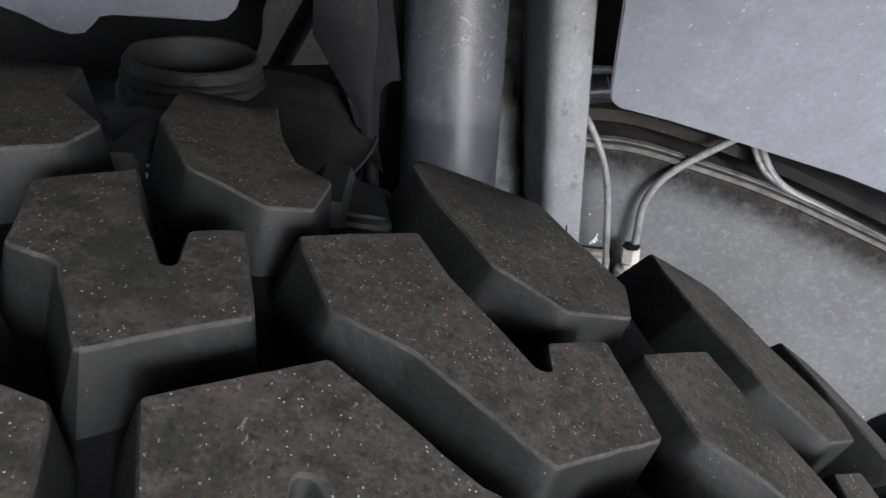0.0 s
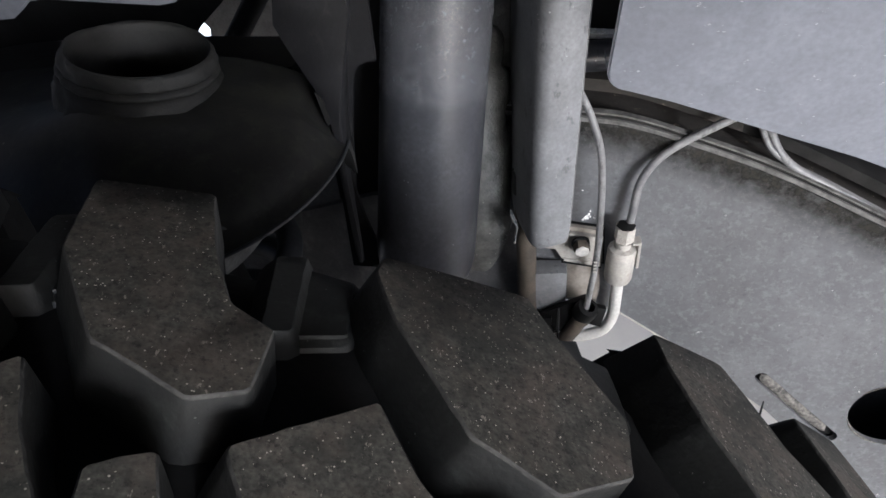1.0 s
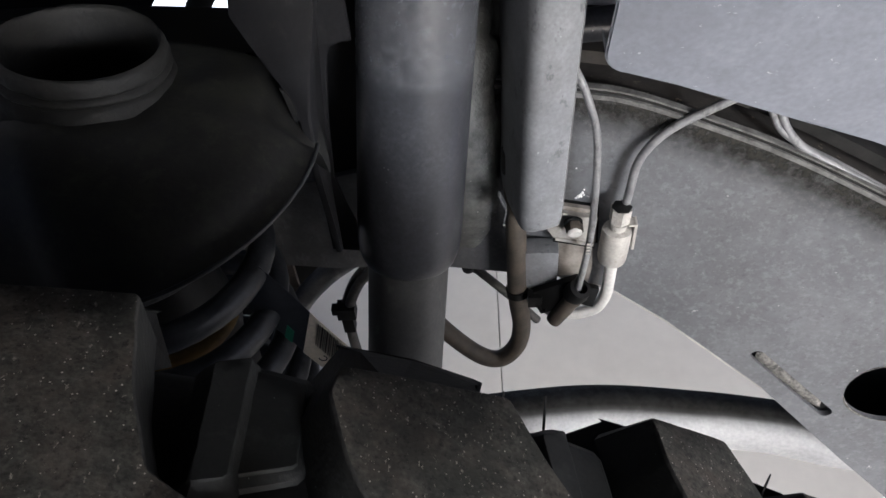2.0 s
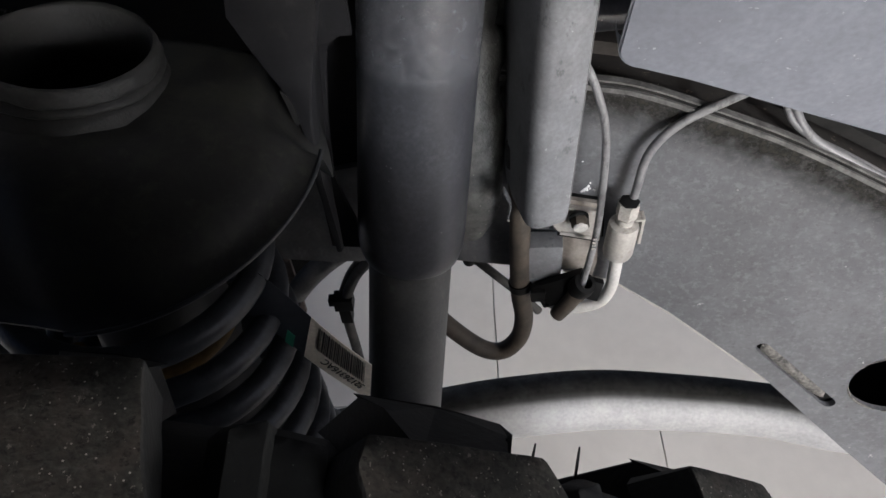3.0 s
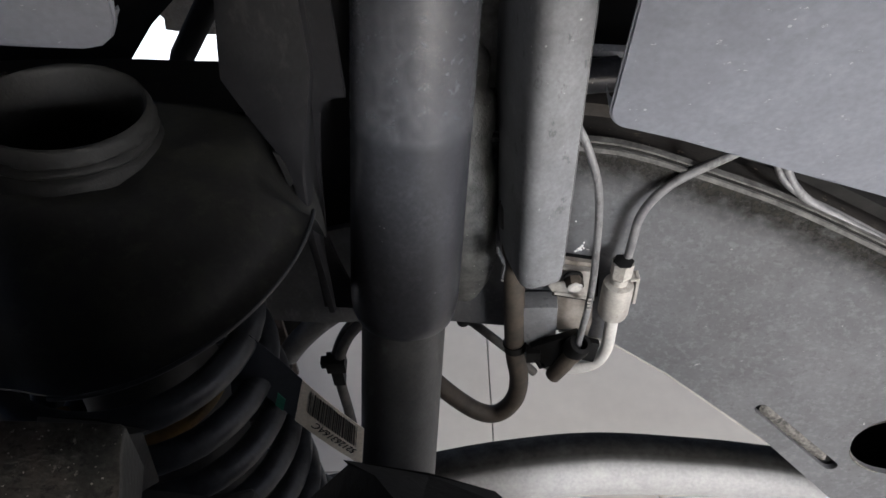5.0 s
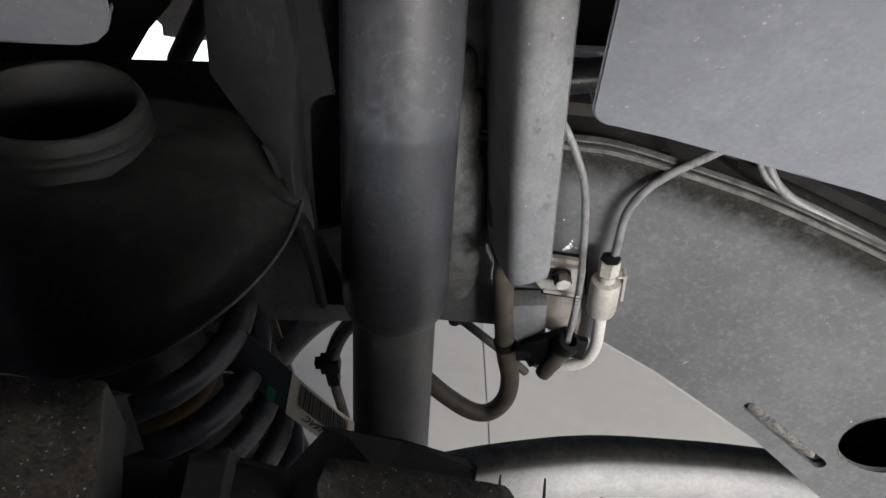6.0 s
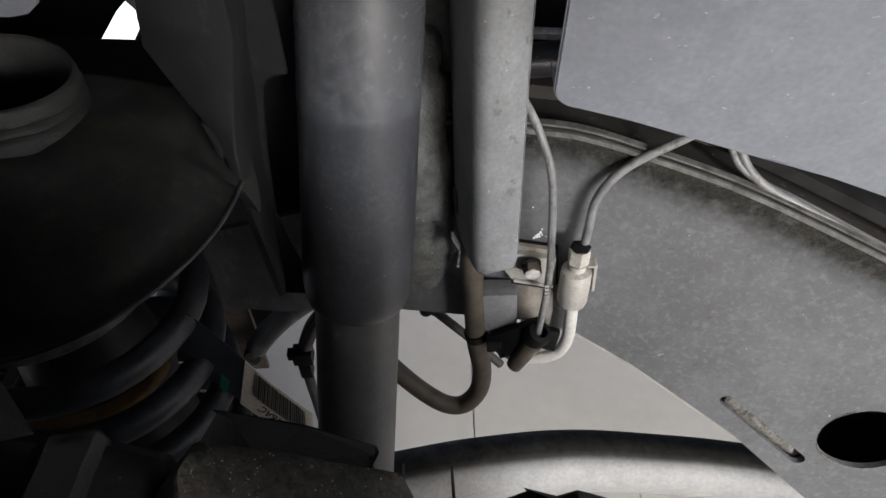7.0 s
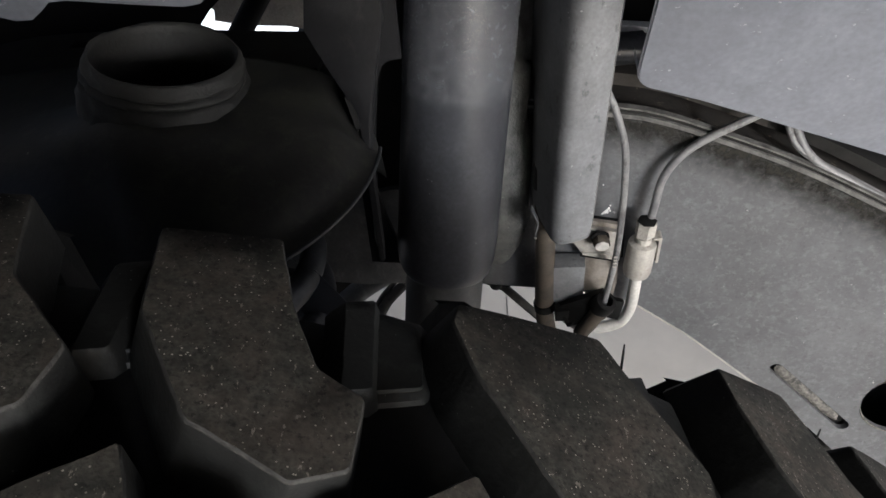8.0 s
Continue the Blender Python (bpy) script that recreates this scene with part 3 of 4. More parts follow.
out = [(-0.0360, 0.93), (-0.0400, 0.80), (-0.0428, 0.785), (-0.0448, 0.775), (-0.0472, 0.7625), (-0.0437, 0.7527), (-0.0377, 0.738), (-0.0352, 0.7316), (-0.0332, 0.7172), (-0.0318, 0.7141), (-0.0316, 0.6955), (-0.0335, 0.6826), (-0.0342, 0.6634), (-0.0361, 0.6302), (-0.0377, 0.603),
       (-0.0351, 0.6028), (-0.0335, 0.6213), (-0.0319, 0.6506), (-0.0306, 0.6759), (-0.0293, 0.6911), (-0.0267, 0.7168), (-0.0237, 0.7335), (-0.0195, 0.7513), (-0.0165, 0.7641), (-0.0155, 0.80), (-0.0155, 0.93)]
bm = sheet(bmesh.new(), out, [], lambda u, v: (u, plate_y(v), v), 0.003, (0, 1, 0))
bmesh.ops.bevel(bm, geom=[e for e in bm.edges if e.calc_face_angle(0) > 0.8], offset=0.0007, segments=1, affect="EDGES")
face = part("face", bm, PLATE, plate, "", 30)
bm = sheet(bmesh.new(), [(-0.0356, 0.7318), (-0.0338, 0.7300), (-0.0322, 0.7262), (-0.0314, 0.7215), (-0.0312, 0.7170), (-0.0322, 0.7142), (-0.0332, 0.7172), (-0.0341, 0.7235), (-0.0349, 0.7285)], [], lambda u, v: (u, plate_y(v) - 0.0012, v), 0.001, (0, 1, 0))
part("weld_scar", bm, UNDER, face, "dark rough weld scar on the edge", 30)


def flange():
    """The plate turns back round a soft bend to the wall with the opening."""
    bm = bmesh.new()
    rows = []
    for v, u0, u1 in ((0.93, -0.0155, -0.0250), (0.80, -0.0155, -0.0250), (0.7641, -0.0165, -0.0255), (0.7513, -0.0195, -0.0275), (0.7335, -0.0237, -0.0300), (0.7168, -0.0267, -0.0315), (0.6911, -0.0293, -0.0345), (0.6759, -0.0306, -0.0360), (0.6506, -0.0319, -0.0385), (0.6213, -0.0335, -0.0400), (0.6035, -0.0351, -0.0410)):
        y0 = plate_y(v) + 0.0008
        rows.append([bm.verts.new((u0 + (u1 - u0) * k + b, y0 + (0.400 - y0) * k, v - 0.010 * k)) for k, b in ((0, 0), (0.08, 0.0012), (0.3, 0.0010), (1, 0), (0.98, -0.0025), (0.3, -0.0015), (0.08, -0.0013))])
    for a, b in zip(rows, rows[1:]):
        for i in range(7):
            bm.faces.new((a[i], a[(i + 1) % 7], b[(i + 1) % 7], b[i]))
    bm.faces.new(rows[0])
    bm.faces.new(rows[-1][::-1])
    return bm


part("flange", flange(), PLATE, plate, "grey flange bent back from the plate", 50)
bm = sheet(bmesh.new(), [(-0.034, 0.93), (-0.036, 0.72), (-0.0462, 0.6409), (-0.0475, 0.5740), (-0.030, 0.5715), (-0.027, 0.5760), (-0.0300, 0.590), (-0.0345, 0.610), (-0.0375, 0.6311), (-0.0340, 0.6682), (-0.0300, 0.697), (-0.0283, 0.7058), (-0.0258, 0.7109), (-0.0215, 0.7134), (-0.0160, 0.7137), (-0.0160, 0.93)],
           [], lambda u, v: (u, 0.4005, v), 0.003, (0, 1, 0))
part("side", bm, PLATE, plate, "dark side wall with a rounded opening", 30)
part("side_recess", box(bmesh.new(), (-0.060, 0.452, 0.560), (0.000, 0.456, 0.93), 0.001), PLATE, plate)
bm = sheet(bmesh.new(), [(-0.0985, 0.52), (-0.0985, 0.585), (-0.035, 0.60), (-0.012, 0.60), (-0.012, 0.514), (-0.06, 0.514)], [], lambda u, v: (u, 0.437, v), 0.004, (0, 1, 0))
part("back_plate", bm, DAMPER, plate, "grey dusty plate between the spring seat and the shock", 30)
tower = sheet(bmesh.new(), [(-0.020, 0.64), (0.095, 0.64), (0.0905, 0.70), (0.094, 0.93), (-0.020, 0.93)], [capsule2d((-0.010, 0.66), (-0.010, 0.69), 0.006)], lambda u, v: (u, 0.4690 + 0.1 * (v - 0.65), v), 0.004, (0, 1, 0))
part("tower_wall", tower, DIRT, plate, "grimy grey tower wall behind the shock", 30)
part("trim_strip", box(bmesh.new(), (0.085, 0.480, 0.6775), (0.150, 0.487, 0.6815), 0.0012, Matrix.Translation((0.1, 0.485, 0.684)) @ pose(0, 0, 0, 0, 6, 0) @ Matrix.Translation((-0.1, -0.485, -0.684))), CHROME, plate, "bright steel strip behind the bracket", 30)
part("grey_backing", box(bmesh.new(), (0.085, 0.484, 0.655), (0.150, 0.492, 0.6765), 0.003), PLATE, plate, "", 30)
part("bush", lathe(bmesh.new(), [(0.003, -0.02), (0.0085, -0.02), (0.0095, -0.017), (0.0095, 0.02), (0.003, 0.02)], (0.098, 0.470, 0.671), (1, 0.1, 0), 28), SHOCK, plate, "dark round bush behind the bracket", 40)
part("pale_ledge", box(bmesh.new(), (0.085, 0.468, 0.6555), (0.140, 0.48, 0.6600), 0.0015), RUST, plate, "rust-flecked ledge", 30)
# Block added out of view to darken the top of the exhaust pipe.
tank = tagged(finish("shade_block", box(bmesh.new(), (-0.05, 0.57, 0.66), (1.1, 0.95, 0.98), 0.04), UNDER, smooth=40), "unseen black block added to keep light off the exhaust", "fuel tank")
# Black sheet added behind the gaps to stand for their shade.
part("shade_backing", box(bmesh.new(), (-0.022, 0.50, 0.64), (0.30, 0.506, 1.0), 0.001), UNDER, plate)
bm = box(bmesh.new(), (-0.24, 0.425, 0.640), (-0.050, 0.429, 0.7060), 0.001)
# Lower box is added only to block the floor seen through the coil.
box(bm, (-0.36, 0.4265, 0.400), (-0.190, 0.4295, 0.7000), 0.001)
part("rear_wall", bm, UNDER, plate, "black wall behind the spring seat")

# ---- spring seat ----
DOME, DOME_UP = Vector((-0.087, 0.324, 0.7055)), Vector((-0.205, 0.030, 1.0)).normalized()
COLLAR, COLLAR_UP = Vector((-0.1032, 0.3408, 0.7575)), Vector((0.18, 0.107, 1.0)).normalized()
SEAT = (-0.1205, 0.338, 0.0)
seat = thing("spring_perch", "black pressed steel coil spring seat with a raised collar", "spring seat")
prof = [(0.0285, 0.0290), (0.0345, 0.0280), (0.038, 0.0268), (0.042, 0.0250), (0.046, 0.0228), (0.050, 0.0200), (0.054, 0.0166), (0.0575, 0.0128), (0.0605, 0.0086), (0.0625, 0.0048), (0.0640, 0.0020), (0.0662, 0.0006), (0.0672, 0.0), (0.0672, -0.0012), (0.0640, -0.0014),
        (0.0620, 0.0010), (0.0600, 0.0040), (0.0570, 0.0090), (0.050, 0.0160), (0.040, 0.0225), (0.0285, 0.0255)]
dome = lathe(bmesh.new(), prof, DOME, DOME_UP, 120, closed=True)
for i, v in enumerate(dome.verts):
    d = v.co - DOME
    flat = d - DOME_UP * d.dot(DOME_UP)
    k = 1 - min(1.0, max(0.0, (flat.length - 0.0305) / 0.0365))
    v.co += Vector((-0.0130, 0.0142, 0.0)) * k
    e = v.co - COLLAR
    v.co.z += 0.95 * k ** 1.3 * (COLLAR.z - (0.0125 if i < 15 * 120 else 0.0160) - 0.18 * e.x - 0.107 * e.y - v.co.z)
    falls = min(1.0, max(0.0, -d.y / 0.035, d.x / 0.03) + 0.12)
    v.co.z = 0.737 - (0.737 - v.co.z) * falls
    if d.x < 0:
        v.co.z -= 0.12 * d.x * (1 - k) * falls
    if d.x < -0.022:
        v.co.x -= 3.2 * (d.x + 0.022) ** 2 / (0.012 - d.x - 0.022) * (1 - k)
    if d.y > 0.012:
        v.co.y += 0.35 * (d.y - 0.012) * (1 - k)
    v.co.z -= 1.3 * max(0.0, v.co.x + 0.043) * min(1.0, max(0.0, (v.co.y - 0.322) / 0.015))
    v.co.z -= 0.6 * max(0.0, v.co.y - 0.370)
    v.co.z += 0.0009 * noise.noise(v.co * 38)
dome_part = part("dome", dome, BLACK, seat, "", 50)
deck = [(-0.262, 0.352), (-0.256, 0.420), (-0.247, 0.436), (-0.236, 0.446), (-0.220, 0.454), (-0.200, 0.457), (-0.170, 0.456), (-0.120, 0.449), (-0.080, 0.4395), (-0.052, 0.434), (-0.052, 0.376), (-0.150, 0.376), (-0.156, 0.352)]
bm = sheet(bmesh.new(), deck, [ring2d(-0.1865, 0.432, 0.0062)], lambda u, v: (u, v, 0.7362 - 0.245 * (v - 0.334) - 2.2 * max(0.0, -0.215 - u) ** 2), 0.003, (0, 0, -1))
part("deck", bm, BLACK, seat, "flat dusty deck behind the collar with a small hole", 30)
bm = bmesh.new()
arc = [(-0.1865 + 0.0072 * math.cos(radians(a)), 0.432 + 0.0072 * math.sin(radians(a))) for a in range(-20, 150, 8)]
tube(bm, [(u, v, 0.7366 - 0.245 * (v - 0.334)) for u, v in arc], [0.0006 + 0.0011 * abs(noise.noise(Vector((k * 0.6, 2, 5)))) for k in range(len(arc))], 6)
part("crust", bm, FLANGE, dome_part, "crumbly rust crust round the hole", 60)
prof = [(0.0258, -0.050), (0.0268, -0.004), (0.0273, -0.0010), (0.0281, 0.0), (0.0292, -0.0002), (0.0299, -0.0014), (0.0302, -0.0030), (0.0305, -0.0044), (0.0311, -0.0054), (0.0306, -0.0062), (0.0299, -0.0066), (0.0305, -0.0070), (0.0314, -0.0078), (0.0317, -0.0088), (0.0311, -0.0096), (0.0303, -0.0100), (0.0311, -0.0104), (0.0321, -0.0112), (0.0326, -0.0126), (0.0333, -0.0142), (0.0343, -0.0156), (0.0352, -0.0180), (0.0358, -0.0300), (0.0300, -0.0300)]
bm = lathe(bmesh.new(), prof, COLLAR, COLLAR_UP, 120, closed=True)
for v in bm.verts:
    d = v.co - COLLAR
    h = d.dot(COLLAR_UP)
    flat = (d - COLLAR_UP * h)
    if flat.length > 0.0285 and h > -0.018:
        side_on = 0.35 + 0.65 * max(0.0, min(1.0, 0.5 - flat.x / 0.05))
        v.co += COLLAR_UP * 0.0016 * side_on * noise.noise(Vector((flat.x * 45, flat.y * 45, h * 60)))
        v.co += flat.normalized() * 0.0021 * side_on * noise.noise(Vector((flat.x * 110, flat.y * 110, h * 260)))
collar = part("collar", bm, WRINKLED, seat, "short wrinkled collar with a dusty skin", 60)
# Black disc added to stand for the shade deep in the collar.
part("shade_disc", lathe(bmesh.new(), [(0.001, -0.046), (0.0264, -0.046), (0.0264, -0.049), (0.001, -0.049)], COLLAR, COLLAR_UP, 40), UNDER, seat, "", 40)
bm = bmesh.new()
q = Vector((0, 0, 1)).rotation_difference(DOME_UP)
tube(bm, [DOME + q @ Vector((0.0673 * math.cos(radians(a)), 0.0673 * math.sin(radians(a)), -0.0005)) for a in range(-102, 2, 3)], 0.0009, 8)
part("lip", bm, SPRING, dome_part, "worn grey lip of the seat", 60)
bm = bmesh.new()
bmesh.ops.create_icosphere(bm, subdivisions=3, radius=0.0030, matrix=Matrix.Translation((-0.0955, 0.2930, 0.7352)) @ pose(0, 0, 0, 20, 25, 0) @ Matrix.Diagonal((1.5, 0.8, 0.6, 1)))
for v in bm.verts:
    v.co += Vector((0.0005, 0.0005, 0.0008)) * noise.noise(v.co * 700)
part("weld_spot", bm, FLANGE, dome_part, "small rough weld spatter", 60)

# ---- coil spring with its label ----
spring = thing("coil_spring", "dark painted coil spring under the black seat", "coil spring")
bm = bmesh.new()
pts, a = [], -330
while a < 3100:
    drop = 0.0306 * a / 360 if a > -200 else -0.0170 + 0.010 * (a + 200) / 360
    pts.append((SEAT[0] + 0.0558 * math.cos(radians(a)), SEAT[1] + 0.0564 * math.sin(radians(a)), 0.640 - drop))
    a += 9
tube(bm, pts, 0.0067, 14)
coil = part("coil", bm, SPRING, spring, "", 60)
part("isolator", lathe(bmesh.new(), [(0.030, 0.700), (0.0560, 0.7000), (0.0585, 0.694), (0.0570, 0.684), (0.0530, 0.672), (0.0515, 0.664), (0.0480, 0.660), (0.030, 0.660)], SEAT, n=64), DIRT, spring, "grimy rubber isolator above the coil", 50)
part("lower_pad", lathe(bmesh.new(), [(0.02, 0.352), (0.076, 0.352), (0.079, 0.356), (0.079, 0.372), (0.074, 0.376), (0.02, 0.376)], SEAT, n=40), BLACK, spring, "black lower spring cup", 40)
part("bump_stop", lathe(bmesh.new(), [(0.012, 0.46), (0.032, 0.465), (0.035, 0.50), (0.031, 0.52), (0.033, 0.545), (0.028, 0.56), (0.034, 0.59), (0.030, 0.62), (0.022, 0.68), (0.012, 0.68)], SEAT, n=32), BLACK, spring, "black bump stop inside the coil", 60)
bm = bmesh.new()
tube(bm, [(SEAT[0] - 0.004 + 0.038 * math.cos(radians(a)), SEAT[1] - 0.004 + 0.034 * math.sin(radians(a)), 0.6050) for a in range(-150, 0, 5)], 0.0042, 12)
part("isolator_ring", bm, BUMPER, spring, "amber foam ring", 60)

# the label is a flag folded over one coil
LA, LB, LC = Vector((-0.051, 0.326, 0.626)), Vector((-0.022, 0.327, 0.565)), Vector((-0.0613, 0.324, 0.596))
U, V, W = (LB - LA), (LC - LA), Vector((0.0050, 0.0004, -0.0042))


def label_patch(u0, u1, v0, v1, lift, bow=0.0015):
    bm = bmesh.new()
    n = 8
    nrm = U.cross(V).normalized()
    nrm = nrm if nrm.y < 0 else -nrm
    rows = []
    for i in range(n + 1):
        u = u0 + (u1 - u0) * i / n
        base = LA + U * u + nrm * (bow * math.sin(math.pi * min(max(u, 0), 1)) + lift)
        rows.append([bm.verts.new(q) for q in (base + (V + W * u) * v0, base + (V + W * u) * v1, base + (V + W * u) * v1 - nrm * 0.0004, base + (V + W * u) * v0 - nrm * 0.0004)])
    for a, b in zip(rows, rows[1:]):
        for k in range(4):
            bm.faces.new((a[k], a[(k + 1) % 4], b[(k + 1) % 4], b[k]))
    bm.faces.new(rows[0])
    bm.faces.new(rows[-1][::-1])
    return bm


label = thing("spring_label", "cream paper barcode label wrapped on the coil spring", "label")
part("foil", label_patch(-0.35, 0.222, 0.02, 0.98, 0.0), FOIL, label, "dark foil tail", 40)
paper = part("paper", label_patch(0.22, 1.0, 0.0, 1.0, 0.0005), PAPER, label, "cream paper face", 40)
part("paint_mark", label_patch(0.02, 0.10, 0.70, 0.99, 0.0006), GREEN, label, "green paint smear")
rnd = random.Random(4)
u = 0.33
while u < 0.91:
    wdt = rnd.choice((0.004, 0.005, 0.009, 0.013))
    part("bar", label_patch(u, u + wdt, 0.06, 0.58, 0.001), INK, paper)
    u += wdt + rnd.choice((0.012, 0.015, 0.022))
txt = bpy.data.curves.new("part_number", "FONT")
txt.body, txt.size, txt.extrude = "52126316AC", 0.0062, 0.0001
tob = new("lettering", txt)
dx, dz = -U.normalized(), U.cross(V).normalized()
dz = dz if dz.y < 0 else -dz
dyv = dz.cross(dx)
dep = Matrix((dx, dyv, dz)).transposed().to_4x4()
dep.translation = LA + U * 0.93 + V * 0.64 + dz * 0.0012
me = bpy.data.meshes.new_from_object(tob.evaluated_get(bpy.context.evaluated_depsgraph_get()))
bpy.data.objects.remove(tob)
me.transform(dep)
G = U.length_squared * V.length_squared - U.dot(V) ** 2
for v in me.vertices:
    a, b = (v.co - LA).dot(U), (v.co - LA).dot(V)
    v.co += W * ((a * V.length_squared - b * U.dot(V)) / G) * ((b * U.length_squared - a * U.dot(V)) / G)
    v.co += dz * 0.0015 * math.sin(math.pi * min(max((v.co - LA).dot(U) / U.length_squared - 0.245, 0), 1))
me.materials.append(INK)
lt = new("lettering", me)
lt.parent = paper

axle = thing("axle_tube", "dark axle tube running inboard from the wheel", "axle")
bm = bmesh.new()
tube(bm, [(-0.175, 0.21, 0.40), (-0.175, 0.5, 0.39), (-0.175, 1.3, 0.39)], 0.038, 32)
part("tube", bm, UNDER, axle, "", 50)

# ---- shock absorber ----
TOP, FOOT = Vector((0.0071, 0.4164, 0.6602)), Vector((-0.0020, 0.3920, 0.5791))
AX = (TOP - FOOT).normalized()
shock = thing("shock_absorber", "dark grey shock absorber with a wide dust tube", "shock absorber")
part("dust_tube", lathe(bmesh.new(), [(0.0240, 0.34), (0.0293, 0.34), (0.0293, 0.016), (0.0290, 0.0092), (0.0281, 0.0035), (0.0266, -0.0012), (0.0250, -0.0035), (0.0239, -0.0035), (0.0237, 0.0046)], FOOT, AX, 64, True), SHOCK, shock, "satin dark grey dust tube", 40)


def pale_film(foot, way, radius, n=64):
    """A paler film on the upper half of the tube, ending in a soft line."""
    me = bpy.data.meshes.new("pale_film")
    q = Vector((0, 0, 1)).rotation_difference(way)
    levels = ((0.1020, 0.0), (0.1060, 0.35), (0.1085, 0.85), (0.1150, 1.0), (0.20, 1.0), (0.335, 1.0))
    verts, fades = [], []
    for h, f in levels:
        for k in range(n):
            a = 2 * math.pi * k / n
            wave = 0.0016 * noise.noise(Vector((math.cos(a) * 2, math.sin(a) * 2, 1)))
            verts.append(foot + q @ Vector((radius * math.cos(a), radius * math.sin(a), h + wave)))
            fades.append(f)
    me.from_pydata(verts, [], [(i * n + k, i * n + (k + 1) % n, (i + 1) * n + (k + 1) % n, (i + 1) * n + k) for i in range(len(levels) - 1) for k in range(n)])
    at = me.attributes.new("fade", "FLOAT", "POINT")
    for i, f in enumerate(fades):
        at.data[i].value = f
    me.materials.append(PALE_FILM)
    me.shade_smooth()
    ob = new("pale_film", me)
    ob.parent = shock
    return tagged(ob, "paler upper half of the tube")


pale_film(FOOT, AX, 0.0296)
part("damper_body", lathe(bmesh.new(), [(0.0232, 0.02), (0.0232, -0.27), (0.021, -0.275), (0.010, -0.276)], FOOT, AX, 56), TUBE, shock, "narrower grey damper body", 40)
bm = bmesh.new()
tube(bm, [FOOT - AX * 0.29 + Vector((-0.022, 0, 0)), FOOT - AX * 0.29 + Vector((0.022, 0, 0))], 0.02, 24)
part("lower_eye", bm, SHOCK, shock, "", 40)

# ---- hose bracket on the rail ----
clamp = thing("hose_bracket", "pale zinc hose bracket bolted to the chassis rail", "bracket")


def by(u, v, d=0.0):
    return (u, rail_y(u, v) - 0.003 - d, v)


# Black plate standing for the shade between back tab and web.
part("shade_plate", sheet(bmesh.new(), [(0.0850, 0.5455), (0.1125, 0.5435), (0.1112, 0.5722), (0.0852, 0.5738)], [], lambda u, v: by(u, v, 0.0002), 0.0028, (0, 1, 0)), UNDER, clamp, "black plate for the shade behind the bracket", 30)
bm = box(bmesh.new(), (0.0660, 0.4185, 0.5020), (0.0885, 0.4330, 0.5430), 0.0045)
for v in bm.verts:
    v.co += Vector((0.0006, 0.0010, 0.0006)) * noise.noise(v.co * 90)
part("boss", bm, CHANNEL, clamp, "mottled grey boss below the folded bracket", 60)
# Black strip standing for the shade under the folded foot.
part("shade_plate", sheet(bmesh.new(), [(0.0845, 0.5450), (0.1098, 0.5432), (0.1098, 0.5500), (0.0845, 0.5518)], [], lambda u, v: by(u, v, 0.0046), 0.0014, (0, 1, 0)), UNDER, clamp, "black strip for the shade under the foot", 30)
part("back_tab", sheet(bmesh.new(), [(0.0865, 0.5500), (0.1105, 0.5480), (0.1095, 0.5730), (0.0865, 0.5745)], [], lambda u, v: by(u, v, 0.004), 0.003, (0, 1, 0)), TAN, clamp, "tan dusty back tab", 30)
part("foot", sheet(bmesh.new(), [(0.0695, 0.5585), (0.080, 0.5580), (0.0845, 0.5510), (0.1090, 0.5490), (0.1095, 0.5702), (0.0865, 0.5717), (0.0845, 0.5680), (0.076, 0.5650), (0.0695, 0.5645)], [], lambda u, v: by(u, v, 0.0075), 0.003, (0, 1, 0)), GALV, clamp, "", 30)
bm = bmesh.new()
tube(bm, [by(0.0855, 0.5512, 0.0082), by(0.1088, 0.5492, 0.0082)], 0.0012, 8)
part("rim", bm, GALV, clamp, "folded edge of the foot", 40)
bm = bmesh.new()
tube(bm, [by(0.0872, 0.5714, 0.0082), by(0.1090, 0.5700, 0.0082)], 0.0010, 8)
part("rim", bm, GALV, clamp, "folded edge of the foot", 40)
part("leg", sheet(bmesh.new(), [(0.0885, 0.5445), (0.1095, 0.5435), (0.1105, 0.522), (0.1085, 0.509), (0.098, 0.514), (0.0895, 0.512)], [], lambda u, v: by(u, v, 0.001), 0.002, (0, 1, 0)), TAN, clamp, "tan dusty leg", 30)
# Sides dark and face pale: the light on the bolt is put into colours.
bm = hexagon(bmesh.new(), by(0.0955, 0.5668, 0.0115), (0.0, -1, -0.12), 0.0092, 0.0060, 0.0010)
bolt = part("bolt", bm, HOSE, clamp, "hex bolt head, dark for its shaded sides", 30)
part("bolt_face", lathe(bmesh.new(), [(0.0005, 0.0068), (0.0030, 0.0068), (0.0033, 0.0063), (0.0040, 0.0065), (0.0044, 0.0060), (0.0044, 0.0046), (0.0005, 0.0046)], by(0.0955, 0.5668, 0.0115), (0.0, -1, -0.12), 24), PALE, bolt, "bolt face, pale for the light on it", 30)
# Washer blackened and shifted up-left to stand for the bolt's shaded side.
part("washer", lathe(bmesh.new(), [(0.0058, -0.0012), (0.0058, 0.0004), (0.0052, 0.0008)], by(0.0951, 0.5674, 0.0112), (0.0, -1, -0.12), 20), UNDER, bolt, "", 30)
bm = bmesh.new()
box(bm, (-0.017, -0.004, -0.0085), (0.017, 0.004, 0.0085), 0.0012, Matrix.Translation((0.0885, 0.411, 0.5110)) @ pose(0, 0, 0, -20, -32, -8))
box(bm, (-0.0045, -0.003, -0.010), (0.0045, 0.003, 0.004), 0.001, Matrix.Translation((0.1085, 0.410, 0.5145)) @ pose(0, 0, 0, -20, 14, -8))
